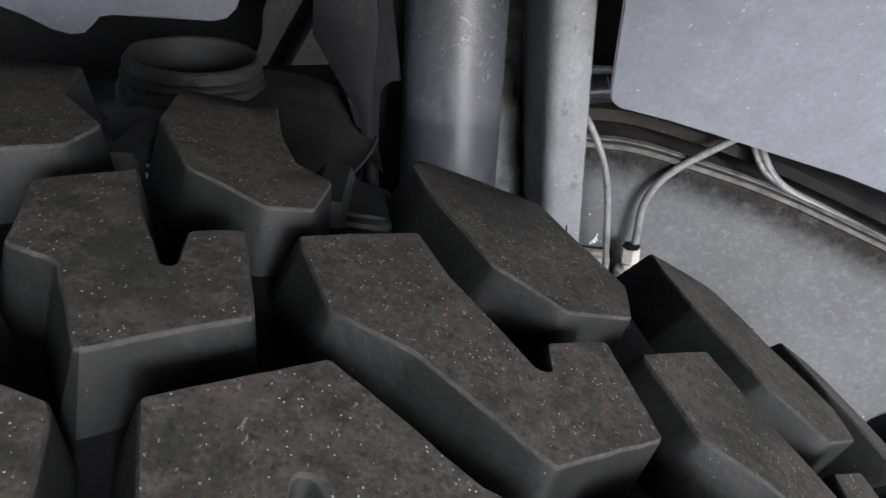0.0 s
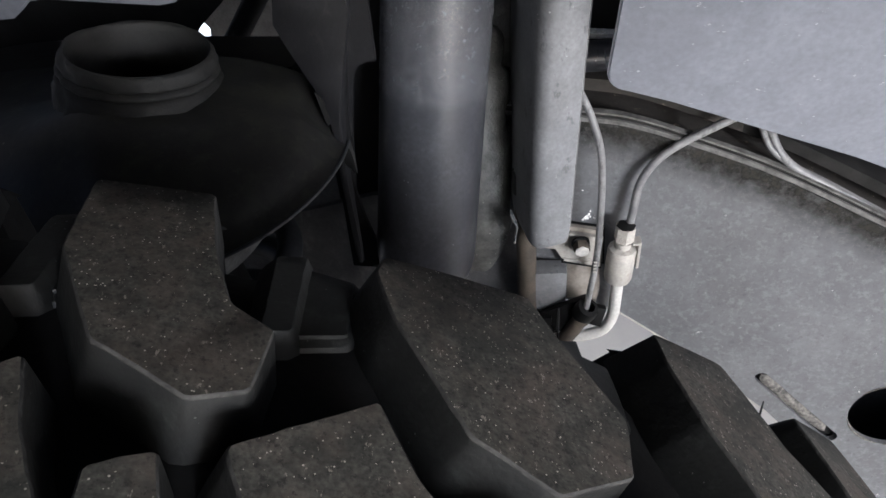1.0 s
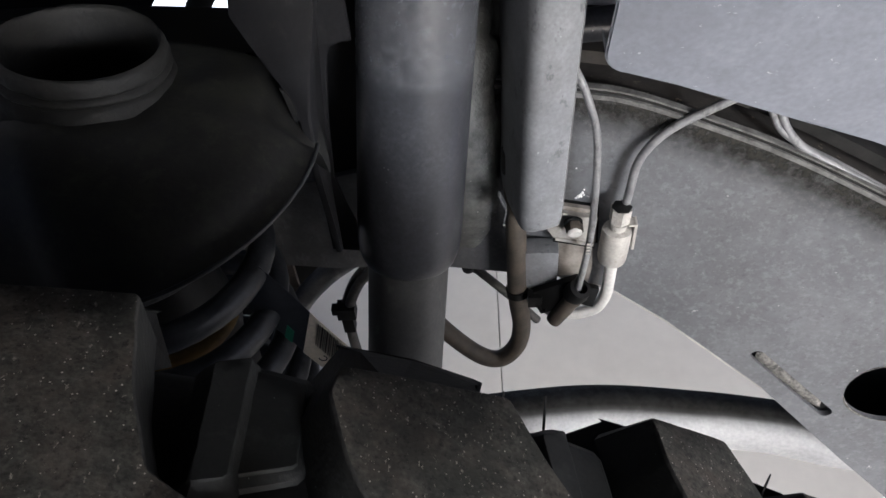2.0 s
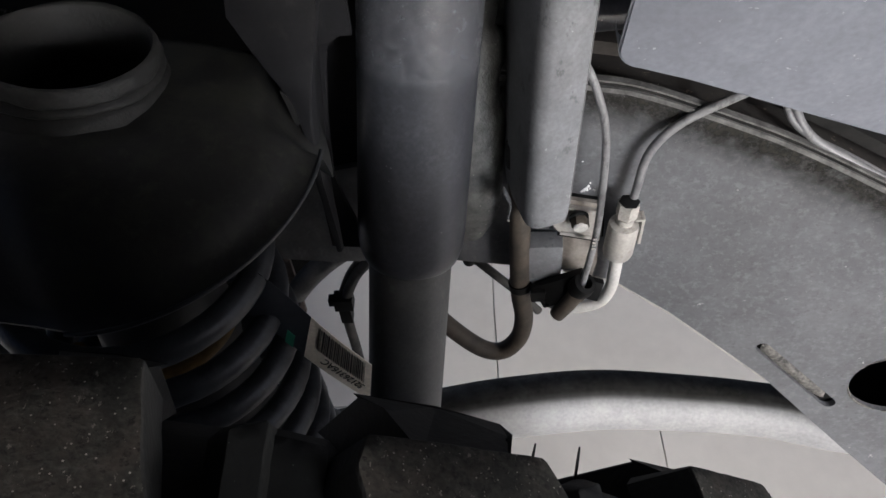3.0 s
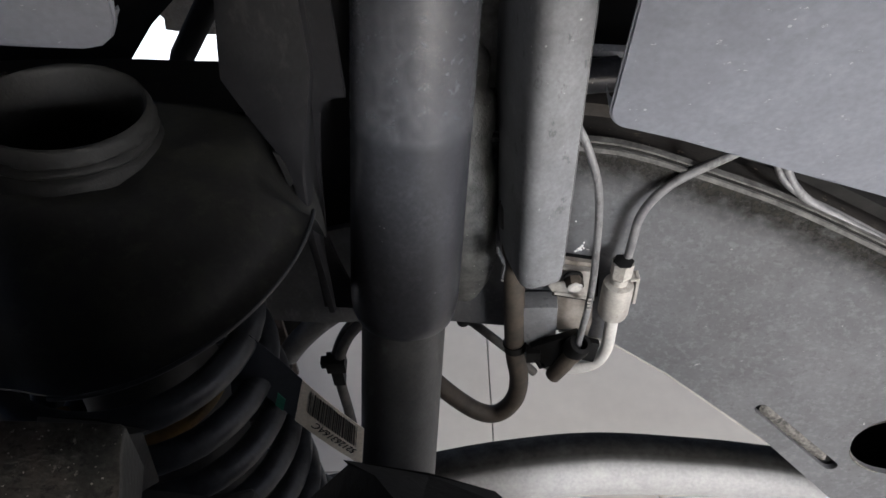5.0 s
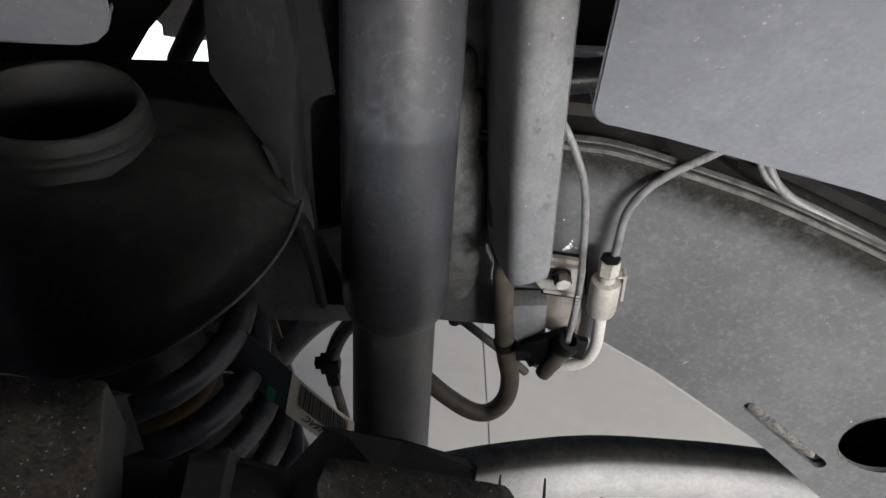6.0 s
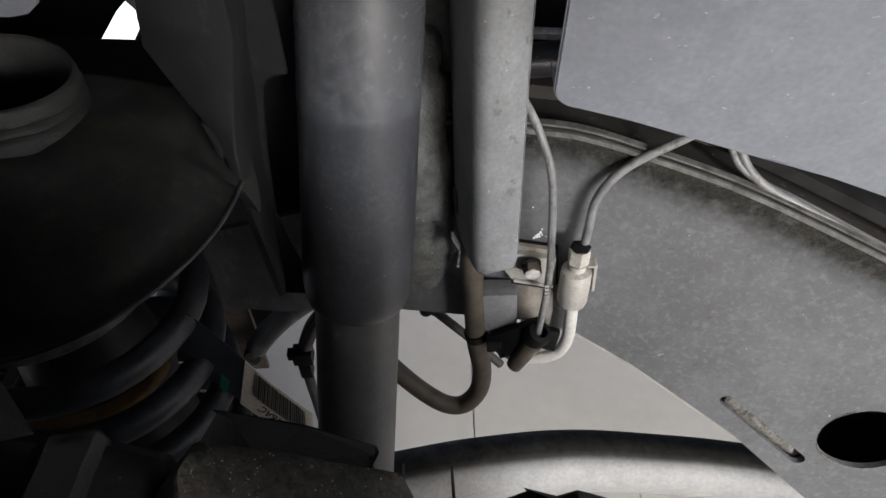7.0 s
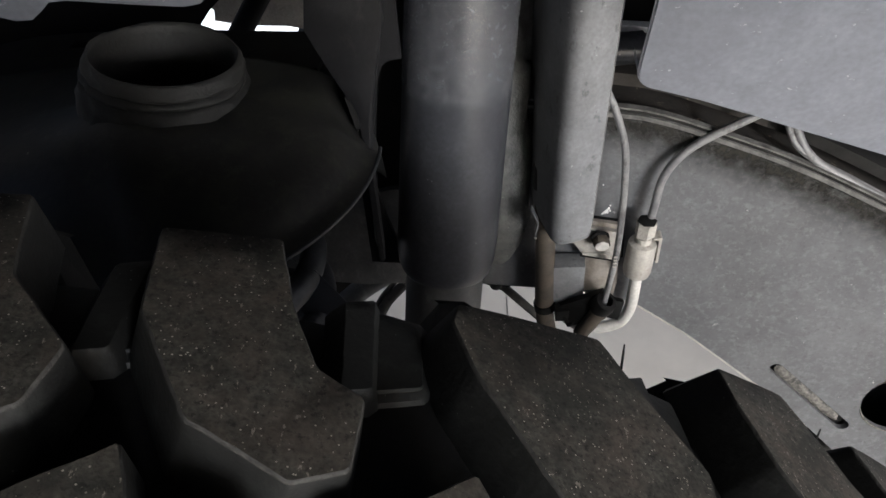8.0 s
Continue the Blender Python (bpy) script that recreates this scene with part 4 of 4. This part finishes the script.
part("holder", bm, CLIP, clamp, "black plastic hose holder", 30)
part("guide", lathe(bmesh.new(), [(0.0040, -0.004), (0.0078, -0.004), (0.0080, 0.001), (0.0070, 0.006), (0.0042, 0.007)], (0.0988, 0.4060, 0.5190), (0.35, -0.25, 0.9), 28, True), CLIP, clamp, "black round cable guide", 40)

# ---- brake hose, pipes and wires ----
hose = thing("brake_hose", "dusty brown-black rubber brake hose hanging in a loop", "brake hose")
bm = bmesh.new()
tube(bm, smooth_path([(0.0595, 0.432, 0.62), (0.061, 0.424, 0.563), (0.0622, 0.420, 0.502), (0.0655, 0.418, 0.470), (0.0625, 0.417, 0.446), (0.0520, 0.416, 0.4315), (0.0390, 0.416, 0.4330), (0.0230, 0.418, 0.4480), (0.005, 0.424, 0.468), (-0.02, 0.435, 0.50)], 8), 0.0064, 20)
part("hose", bm, HOSE, hose, "", 60)

part("ferrule", lathe(bmesh.new(), [(0.0066, -0.008), (0.0074, -0.008), (0.0076, -0.006), (0.0076, 0.006), (0.0066, 0.008)], (0.0598, 0.4305, 0.612), (-0.03, 0.14, 1), 24, True), CABLE, hose, "dark crimped ferrule", 40)

tie = thing("cable_tie", "black plastic cable tie round the brake hose", "cable tie")
part("strap", lathe(bmesh.new(), [(0.0066, -0.0028), (0.0076, -0.0028), (0.0076, 0.0028), (0.0066, 0.0028)], (0.0624, 0.420, 0.5050), (-0.15, 0.1, 1), 28, True), CLIP, tie, "", 30)
part("head", box(bmesh.new(), (0.0685, 0.408, 0.5010), (0.0775, 0.4155, 0.5110), 0.0008), CLIP, tie, "", 30)
bm = bmesh.new()
tube(bm, [(0.0735, 0.409, 0.5045), (0.0775, 0.4055, 0.5015), (0.080, 0.404, 0.5025)], 0.0012, 8)
part("tail", bm, CLIP, tie)

pipe = thing("brake_pipe", "grey coated steel brake pipe with a pale union nut", "brake pipe")
bm = bmesh.new()
tube(bm, smooth_path([(0.230, 0.437, 0.674), (0.171, 0.428, 0.648), (0.150, 0.427, 0.6365), (0.137, 0.425, 0.6265), (0.1285, 0.423, 0.612), (0.1255, 0.420, 0.592), (0.1225, 0.4165, 0.570)], 8), 0.0025, 14)
part("pipe", bm, LINE, pipe, "", 60)
UN = Vector((0.1215, 0.4155, 0.5845))
DN = Vector((-0.05, -0.05, -1)).normalized()
part("union_nut", hexagon(bmesh.new(), UN, DN, 0.0110, 0.0112), GALV, pipe, "pale zinc union nut", 30)
# Black cap: the unlit top of the nut is put into its colour.
part("shade_plate", hexagon(bmesh.new(), UN - DN * 0.0002, -DN, 0.0106, 0.0007, 0.0003), UNDER, pipe, "black cap for the unlit top of the nut", 30)
bm = lathe(bmesh.new(), [(0.0050, 0.012), (0.0050, 0.016), (0.0085, 0.017), (0.0090, 0.019), (0.0090, 0.040), (0.0082, 0.043), (0.0045, 0.044)], UN, DN, 28)
fitting = part("end_fitting", bm, GALV, pipe, "pale round hose end", 40)
bm = bmesh.new()
box(bm, (0.1300, 0.412, 0.551), (0.1318, 0.419, 0.573), 0.0005)
box(bm, (0.1265, 0.412, 0.571), (0.1318, 0.419, 0.5725), 0.0004)
part("spring_clip", bm, GALV, fitting, "thin spring clip", 30)
bm = bmesh.new()
tube(bm, smooth_path([(0.1198, 0.4135, 0.545), (0.1198, 0.413, 0.523), (0.1188, 0.412, 0.507), (0.1140, 0.412, 0.4945), (0.104, 0.412, 0.4890), (0.092, 0.413, 0.4875), (0.083, 0.415, 0.490), (0.074, 0.419, 0.496)], 8), 0.0040, 16)
part("hose_tail", bm, PALE, fitting, "pale painted hose tail", 60)

wire = thing("sensor_wire", "grey dusty sensor wire running down from the bracket", "wire")
bm = bmesh.new()
tube(bm, smooth_path([(0.078, 0.440, 0.688), (0.0895, 0.429, 0.674), (0.0980, 0.421, 0.656), (0.1035, 0.417, 0.632), (0.1048, 0.412, 0.586), (0.1036, 0.4095, 0.556), (0.1008, 0.4075, 0.530), (0.0985, 0.4055, 0.516), (0.0945, 0.4050, 0.506), (0.0895, 0.4050, 0.4985), (0.086, 0.4055, 0.494)], 8),
     [0.0021] * 56 + [0.0044] * 25, 14)
part("wire", bm, LINE, wire, "", 60)
part("boot", lathe(bmesh.new(), [(0.0032, 0.0), (0.0058, 0.001), (0.0062, 0.004), (0.0052, 0.007), (0.0056, 0.014), (0.0053, 0.024), (0.0050, 0.028), (0.0038, 0.029)], (0.0982, 0.4050, 0.5165), (-0.46, -0.03, -0.88), 24), HOSE, wire, "brown rubber boot", 40)
for k in range(4):
    bm = box(bmesh.new(), (0.1020, 0.4063, 0.5540 + 0.0028 * k), (0.1042, 0.4070, 0.5553 + 0.0028 * k))
    part("mark", bm, GALV, wire, "tiny pale print")

wire2 = thing("pipe_run", "two pale brake pipes along the top of the rail", "brake pipe")
for off, r in ((0.0, 0.0026), (0.0042, 0.0019)):
    bm = bmesh.new()
    tube(bm, smooth_path([(0.196 - off, 0.432, 0.652), (0.203 - off, 0.427, 0.635), (0.208 - off * 0.6, 0.4235, 0.6275), (0.217, 0.4205 + off * 0.4, 0.6195), (0.237, 0.416 + off, 0.6085), (0.272, 0.408 + off, 0.590), (0.33, 0.396 + off, 0.558), (0.42, 0.38 + off, 0.50)], 8), r, 12)
    part("pipe", bm, LINE, wire2, "", 60)

rod = thing("thin_pipe", "thin dark pipe crossing behind the brake hose", "pipe")
bm = bmesh.new()
tube(bm, [(0.0, 0.458, 0.507), (0.036, 0.455, 0.486), (0.061, 0.453, 0.455), (0.08, 0.45, 0.43)], 0.0032, 10)
part("pipe", bm, CABLE, rod, "", 60)

cable = thing("axle_cable", "black cable with a clip hanging by the axle", "cable")
bm = bmesh.new()
tube(bm, smooth_path([(-0.040, 0.478, 0.47), (-0.058, 0.476, 0.448), (-0.069, 0.475, 0.42), (-0.072, 0.474, 0.39), (-0.071, 0.473, 0.35), (-0.070, 0.470, 0.28)], 8), 0.0042, 14)
tube(bm, smooth_path([(-0.048, 0.480, 0.47), (-0.064, 0.478, 0.448), (-0.076, 0.478, 0.41), (-0.073, 0.476, 0.37), (-0.069, 0.473, 0.34)], 8), 0.0020, 12)
bmesh.ops.translate(bm, verts=bm.verts, vec=(0.001, 0, 0))
part("cable", bm, CABLE, cable, "", 60)
bm = bmesh.new()
box(bm, (-0.0790, 0.468, 0.412), (-0.064, 0.480, 0.425), 0.001)
box(bm, (-0.0835, 0.471, 0.415), (-0.0785, 0.478, 0.423), 0.001)
box(bm, (-0.0765, 0.469, 0.394), (-0.067, 0.479, 0.412), 0.001)
bmesh.ops.translate(bm, verts=bm.verts, vec=(0.001, 0, 0))
part("clip", bm, CLIP, cable, "black plastic clip", 30)

arm = thing("control_arm", "grey pressed steel arm behind the coil spring", "suspension arm")
def arm_mesh():
    """A flattened pressed arm that bends down towards the axle."""
    bm = bmesh.new()
    path = smooth_path([(-0.121, 0.500, 0.386), (-0.112, 0.500, 0.402), (-0.098, 0.502, 0.419), (-0.080, 0.505, 0.435), (-0.058, 0.508, 0.448), (-0.03, 0.51, 0.455)], 6)
    tube(bm, path, [0.0055] * 4 + [0.0092] * (len(path) - 4), 16)
    return bm


part("arm", arm_mesh(), DAMPER, arm, "", 60)
part("round_end", lathe(bmesh.new(), [(0.0035, -0.005), (0.0068, -0.005), (0.0074, 0.0), (0.0068, 0.005), (0.0035, 0.005)], (-0.1210, 0.499, 0.3870), (0.2, -1, 0.3), 20, True), CABLE, arm, "black rubber bush", 40)
part("stay", box(bmesh.new(), (-0.138, 0.512, 0.35), (-0.117, 0.516, 0.466), 0.001), STAY, arm, "brown dusty stay plate", 30)
# Black sheet standing for the shade between stay and arm.
part("shade_sheet", sheet(bmesh.new(), [(-0.135, 0.472), (-0.135, 0.362), (-0.124, 0.366), (-0.110, 0.378), (-0.094, 0.394), (-0.078, 0.408), (-0.05, 0.418), (0.005, 0.418), (0.005, 0.472)], [], lambda u, v: (u, 0.535, v), 0.004, (0, 1, 0)), UNDER, arm, "", 30)

# ---- things seen through the gap beside the spring ----
strut = thing("brace_bar", "dark painted brace bar slanting behind the spring seat", "brace bar")
bm = bmesh.new()
tube(bm, [(-0.190, 0.62, 0.56), (-0.1605, 0.60, 0.618), (-0.128, 0.60, 0.662), (-0.06, 0.60, 0.75)], 0.0085, 14)
part("bar", bm, UNDER, strut, "", 60)
cross = thing("cross_member", "dark cross member with a slanting edge behind the spring seat", "cross member")
part("web", sheet(bmesh.new(), [(-0.42, 0.50), (-0.26, 0.54), (-0.198, 0.616), (-0.176, 0.641), (-0.156, 0.658), (-0.150, 0.670), (-0.145, 0.69), (-0.10, 0.77), (-0.42, 0.80)], [], lambda u, v: (u, 0.604, v), 0.006, (0, 1, 0)), UNDER, cross, "", 30)
part("backing", sheet(bmesh.new(), [(-0.218, 0.70), (-0.218, 0.604), (-0.221, 0.592), (-0.214, 0.582), (-0.216, 0.572), (-0.19, 0.566), (-0.15, 0.563), (-0.10, 0.55), (-0.06, 0.68), (-0.06, 0.99), (-0.2, 0.99)], [], lambda u, v: (u, 0.72, v), 0.004, (0, 1, 0)), GALV, cross, "beige dusty backing plate", 30)

exhaust = thing("exhaust_pipe", "weathered pale metal exhaust pipe under the car", "exhaust pipe")
RUN = smooth_path([(-0.9, 0.35, 0.21), (-0.35, 0.40, 0.21), (-0.12, 0.455, 0.205), (0.0, 0.480, 0.203), (0.07, 0.490, 0.203), (0.155, 0.495, 0.203), (0.239, 0.488, 0.203), (0.315, 0.477, 0.203), (0.45, 0.45, 0.20), (0.9, 0.40, 0.20)], 8)
bm = bmesh.new()
BORE = [float(np.interp(p.x, (0.12, 0.30), (0.0305, 0.0268))) for p in RUN]
RUN = [p + Vector((0, 0, 0.6 * (0.0305 - r))) for p, r in zip(RUN, BORE)]
tube(bm, RUN, BORE, 32)
part("pipe", bm, EXHAUST, exhaust, "pale mottled pipe", 60)


def pipe_shade(path, radii, a0, a1, n=14):
    """Paints shade over the back and top of the pipe, thinning towards its front."""
    me = bpy.data.meshes.new("pipe_shade")
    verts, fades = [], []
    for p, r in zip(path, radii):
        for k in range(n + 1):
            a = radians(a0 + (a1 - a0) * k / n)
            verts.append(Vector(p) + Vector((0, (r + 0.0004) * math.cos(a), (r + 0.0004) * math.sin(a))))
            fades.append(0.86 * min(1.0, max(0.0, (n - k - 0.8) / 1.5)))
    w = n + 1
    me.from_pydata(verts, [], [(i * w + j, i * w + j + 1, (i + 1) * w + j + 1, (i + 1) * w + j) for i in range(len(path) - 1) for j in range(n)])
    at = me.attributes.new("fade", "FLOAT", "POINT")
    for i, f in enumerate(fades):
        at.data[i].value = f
    me.materials.append(PIPE_SHADE)
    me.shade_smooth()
    ob = new("pipe_shade", me)
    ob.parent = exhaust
    return tagged(ob, "shade painted along the top of the pipe")


pipe_shade(RUN, BORE, 0, 127)

# ---- tyre ----
R0, CROWN, DEPTH, YC = 0.415, 0.012, 0.0155, 0.0855
tyre = thing("tyre", "black off-road tyre with deep dusty tread blocks", "tyre")


def on_tyre(s, y, drop=0.0):
    """A point of the tread: s metres round from the top, across at y, drop below the surface."""
    a = s / R0
    r = R0 - CROWN * ((y - YC) / 0.1) ** 2 - drop
    return Vector((WHEEL.x + r * math.sin(a), y, WHEEL.z + r * math.cos(a)))


CENTRE_L = [(-73, 121.5), (-49.5, 136.5), (-42, 122.5), (-25.5, 103.5), (-22.5, 104), (-22.5, 112.5), (-7.5, 120.5), (0, 97.5), (-24, 82), (-49, 98), (-64, 102)]
CENTRE_S = [(-46, 121), (-31, 132.5), (-26, 119), (-17, 103), (-15, 104), (-16, 114.5), (-7, 119), (0, 96), (-22, 81), (-32, 99), (-41, 101)]
SHOULDER_L = [(-55, 181), (-18, 183), (-12, 169), (0, 150), (-3, 135), (-21, 126), (-38, 134), (-53, 160), (-57, 174)]
SHOULDER_L2 = [(-50, 191), (-23, 193), (-15, 166), (0, 150), (-2, 137), (-20, 126), (-37, 137), (-48, 160), (-51, 178)]
SHOULDER_S = [(-45, 187), (-20, 190), (-15, 168), (-9, 153), (0, 148), (-2, 133), (-11, 129), (-29, 138), (-42, 161)]


def block(poly, low):
    """One tread block with drafted walls and a worn top edge. poly: metres round and across."""
    bm = bmesh.new()
    cs, cy = sum(p[0] for p in poly) / len(poly), sum(p[1] for p in poly) / len(poly)

    def inset(p, q, n, d):
        e1, e2 = (Vector(p) - Vector(q)).normalized(), (Vector(n) - Vector(p)).normalized()
        n1, n2 = Vector((e1.y, -e1.x)), Vector((e2.y, -e2.x))
        b = (n1 + n2)
        k = max(0.5, 1 + n1.dot(n2))
        return Vector(p) + b * (d / k)

    area = sum(poly[i - 1][0] * poly[i][1] - poly[i][0] * poly[i - 1][1] for i in range(len(poly)))
    sg = -1 if area > 0 else 1
    m = len(poly)
    rows = []
    for d, drop in ((-0.0032, DEPTH + 0.001), (-0.0020, low + 0.65 * (DEPTH - low)), (-0.0002, low + 0.0008), (0.00001, low + 0.00025), (0.0003, low)):
        rows.append([bm.verts.new(on_tyre(*inset(poly[i], poly[i - 1], poly[(i + 1) % m], d * sg), drop)) for i in range(m)])
    for a, b in zip(rows, rows[1:]):
        for i in range(m):
            bm.faces.new((a[i], a[(i + 1) % m], b[(i + 1) % m], b[i]))
    f = bm.faces.new(rows[-1])
    bmesh.ops.triangulate(bm, faces=[f])
    return bm


def rounded(poly, cut=0.0007):
    """Takes the sharp points off a block's outline."""
    out = []
    for i, p in enumerate(poly):
        p, q, n = Vector(p), Vector(poly[i - 1]), Vector(poly[(i + 1) % len(poly)])
        for other in (q, n):
            e = other - p
            out.append(tuple(p + e * min(0.3, cut / e.length)))
    return out


def worn(poly, step=0.0030, by=0.00028):
    """Breaks an outline into short runs that wander a little, as cut and worn rubber does."""
    out = []
    for i, p in enumerate(poly):
        p, n = Vector(p), Vector(poly[(i + 1) % len(poly)])
        runs = max(1, int((n - p).length / step))
        for k in range(runs):
            q = p + (n - p) * (k / runs)
            out.append((q.x + by * noise.noise(Vector((q.x * 260, q.y * 260, 1))), q.y + by * noise.noise(Vector((q.x * 260, q.y * 260, 7)))))
    return out


def tread_block(poly, low=0.0, name="tread_block"):
    poly = worn(rounded(poly))
    bm = block(poly, low)
    bmesh.ops.recalc_face_normals(bm, faces=bm.faces)
    me = bpy.data.meshes.new(name)
    bm.to_mesh(me)
    bm.free()
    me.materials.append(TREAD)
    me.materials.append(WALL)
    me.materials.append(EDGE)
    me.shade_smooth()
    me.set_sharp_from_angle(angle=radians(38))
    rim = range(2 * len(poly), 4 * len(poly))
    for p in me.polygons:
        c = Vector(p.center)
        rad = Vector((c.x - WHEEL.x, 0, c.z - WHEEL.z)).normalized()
        # Low tie bars take the wall colour, groove shade included.
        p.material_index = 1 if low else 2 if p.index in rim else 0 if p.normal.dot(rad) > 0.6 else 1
    ob = new(name, me)
    ob.parent = tyre
    return ob


def side_lug(a, b):
    """The foot of a shoulder block that runs down on to the sidewall."""
    bm = bmesh.new()
    mid = (a + b) / 2
    rows = [[bm.verts.new(on_tyre(u, y, d)) for u, y, d in ((a + 0.006, 0.180, 0.0035), (b - 0.010, 0.180, 0.0035), (b - 0.003, 0.192, 0.009), (b, 0.2, 0.0165), (mid, 0.2005, 0.0160), (a - 0.002, 0.2, 0.0165), (a + 0.001, 0.192, 0.009))],
            [bm.verts.new(on_tyre(u, y, d)) for u, y, d in ((a + 0.005, 0.178, 0.017), (b - 0.009, 0.178, 0.017), (b, 0.193, 0.032), (b + 0.003, 0.205, 0.045), (mid, 0.206, 0.045), (a - 0.004, 0.205, 0.045), (a - 0.001, 0.193, 0.032))]]
    m = len(rows[0])
    for i in range(m):
        bm.faces.new((rows[0][i], rows[0][(i + 1) % m], rows[1][(i + 1) % m], rows[1][i]))
    bmesh.ops.triangulate(bm, faces=[bm.faces.new(rows[0])])
    bmesh.ops.bevel(bm, geom=[e for e in bm.edges if e.calc_face_angle(0) > 0.7], offset=0.0007, segments=1, affect="EDGES")
    part("side_lug", bm, RUBBER, tyre)


circ = 2 * math.pi * R0
reps = 13
unit = circ / reps
ks = unit / 0.197
seq, ties, s = [], [], 0.1005
for r in range(reps):
    for kind, length in (("S", 0.050), ("L", 0.074), ("M", 0.073)):
        s0 = s
        s += length * ks
        seq.append((kind, s0, s))
for kind, s0, s1 in seq:
    c = CENTRE_S if kind == "S" else CENTRE_L
    sh = {"S": SHOULDER_S, "L": SHOULDER_L, "M": SHOULDER_L2}[kind]
    end = s1
    tread_block([(end + u / 1000, v / 1000) for u, v in c])
    tread_block([(end + 0.0058 + u / 1000, v / 1000) for u, v in sh])
    tread_block([(s0 - 0.011 - u / 1000, 2 * YC + 0.0018 - v / 1000) for u, v in c])
    la, lb = {"S": (-0.037, -0.019), "L": (-0.0495, -0.0155), "M": (-0.045, -0.021)}[kind]
    side_lug(end + 0.0058 + la, end + 0.0058 + lb)
    g = s1 + 0.0058
    rib = [(g - 0.0030, 0.156), (g - 0.0034, 0.183), (g + 0.0040, 0.186), (g + 0.0036, 0.158)]
    shelf = [(g + 0.0042, 0.160), (g + 0.0046, 0.185), (g + 0.0165, 0.184), (g + 0.0160, 0.164)]
    for bar, drop in ((rib, 0.0096), (shelf, 0.0130)):
        ties.append((bar, drop))
        ties.append(([(2 * g - 0.0526 - p[0], 2 * YC - p[1]) for p in bar], drop))
    tread_block([(s0 - 0.0168 - u / 1000, 2 * YC + 0.0018 - v / 1000) for u, v in sh])


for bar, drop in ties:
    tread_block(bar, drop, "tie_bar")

rnd = random.Random(11)
whiskers = bmesh.new()
for s1, y, drop, long in ((0.2150, 0.190, 0.013, 0.006), (0.2232, 0.190, 0.0155, 0.009), (0.2323, 0.190, 0.0105, 0.007), (0.287, 0.190, 0.003, 0.004), (0.309, 0.190, 0.007, 0.006)):
    q = on_tyre(s1, y, drop)
    up = Vector((rnd.uniform(-0.08, 0.08), rnd.uniform(0.0, 0.15), 1)).normalized()
    tube(whiskers, [q - up * 0.014, q, q + up * long * 0.6, q + up * long], [0.00035, 0.00035, 0.0003, 0.0002], 6)
tagged(part("moulding_whiskers", whiskers, RUBBER, tyre, "thin rubber moulding hairs"), kind="stuff")


def carcass():
    bm = bmesh.new()
    n = 160
    half = [(0.0, DEPTH), (0.03, DEPTH), (0.06, DEPTH), (0.085, DEPTH), (0.097, DEPTH + 0.003), (0.105, DEPTH + 0.014), (0.115, 0.046), (0.125, 0.070), (0.132, 0.098), (0.130, 0.128), (0.120, 0.156), (0.110, 0.175), (0.104, 0.185)]
    prof = [(YC - y, R0 - CROWN * min(y, 0.1) ** 2 / 0.01 - d) for y, d in half[::-1]] + [(YC + y, R0 - CROWN * min(y, 0.1) ** 2 / 0.01 - d) for y, d in half[1:]]
    rings = [[bm.verts.new((WHEEL.x + r * math.sin(2 * math.pi * k / n), y, WHEEL.z + r * math.cos(2 * math.pi * k / n))) for k in range(n)] for y, r in prof]
    for a, b in zip(rings, rings[1:]):
        for k in range(n):
            bm.faces.new((a[k], a[(k + 1) % n], b[(k + 1) % n], b[k]))
    return bm


part("carcass", carcass(), RUBBER, tyre, "dark grooved casing and sidewalls", 50)
wheel = thing("wheel_rim", "dark grey wheel inside the tyre", "wheel")
part("rim", lathe(bmesh.new(), [(0.222, -0.105), (0.238, -0.102), (0.238, -0.095), (0.20, -0.07), (0.20, 0.07), (0.238, 0.095), (0.238, 0.102), (0.222, 0.105), (0.19, 0.07), (0.06, -0.03), (0.02, -0.035)], WHEEL + Vector((0, 0.0, 0)), (0, 1, 0), 64), BODY, wheel, "", 40)

# ---- floor tiles ----
for name, lo, hi in (("floor_east", (2.6, -40, -0.003), (40, 40, -0.001)), ("floor_west", (-40, -40, -0.003), (-3.5, 40, -0.001)), ("floor_south", (-3.5, -40, -0.003), (2.6, -1.1, -0.001)), ("floor_north", (-3.5, 4.7, -0.003), (2.6, 40, -0.001))):
    tagged(finish(name, box(bmesh.new(), lo, hi), TILE), "pale tiled floor around the car", "floor", kind="structure")


def tile_mesh(w, d):
    bm = box(bmesh.new(), (0, 0, -0.004), (w, d, 0.0), 0.0008)
    me = bpy.data.meshes.new("tile")
    bm.to_mesh(me)
    bm.free()
    me.materials.append(TILE)
    return me


T, GAP = 0.40, 0.0016
tile = tile_mesh(T - GAP, T - GAP)
for j in range(-3, 12):
    for i in range(-9, 7):
        ob = new("tile", tile)
        ob.parent = floor
        ob.location = (0.061 + (0.2 if j == 0 else 0.0 if j % 2 else 0.2) + T * i, 0.605 + T * (j - 1), 0.0)
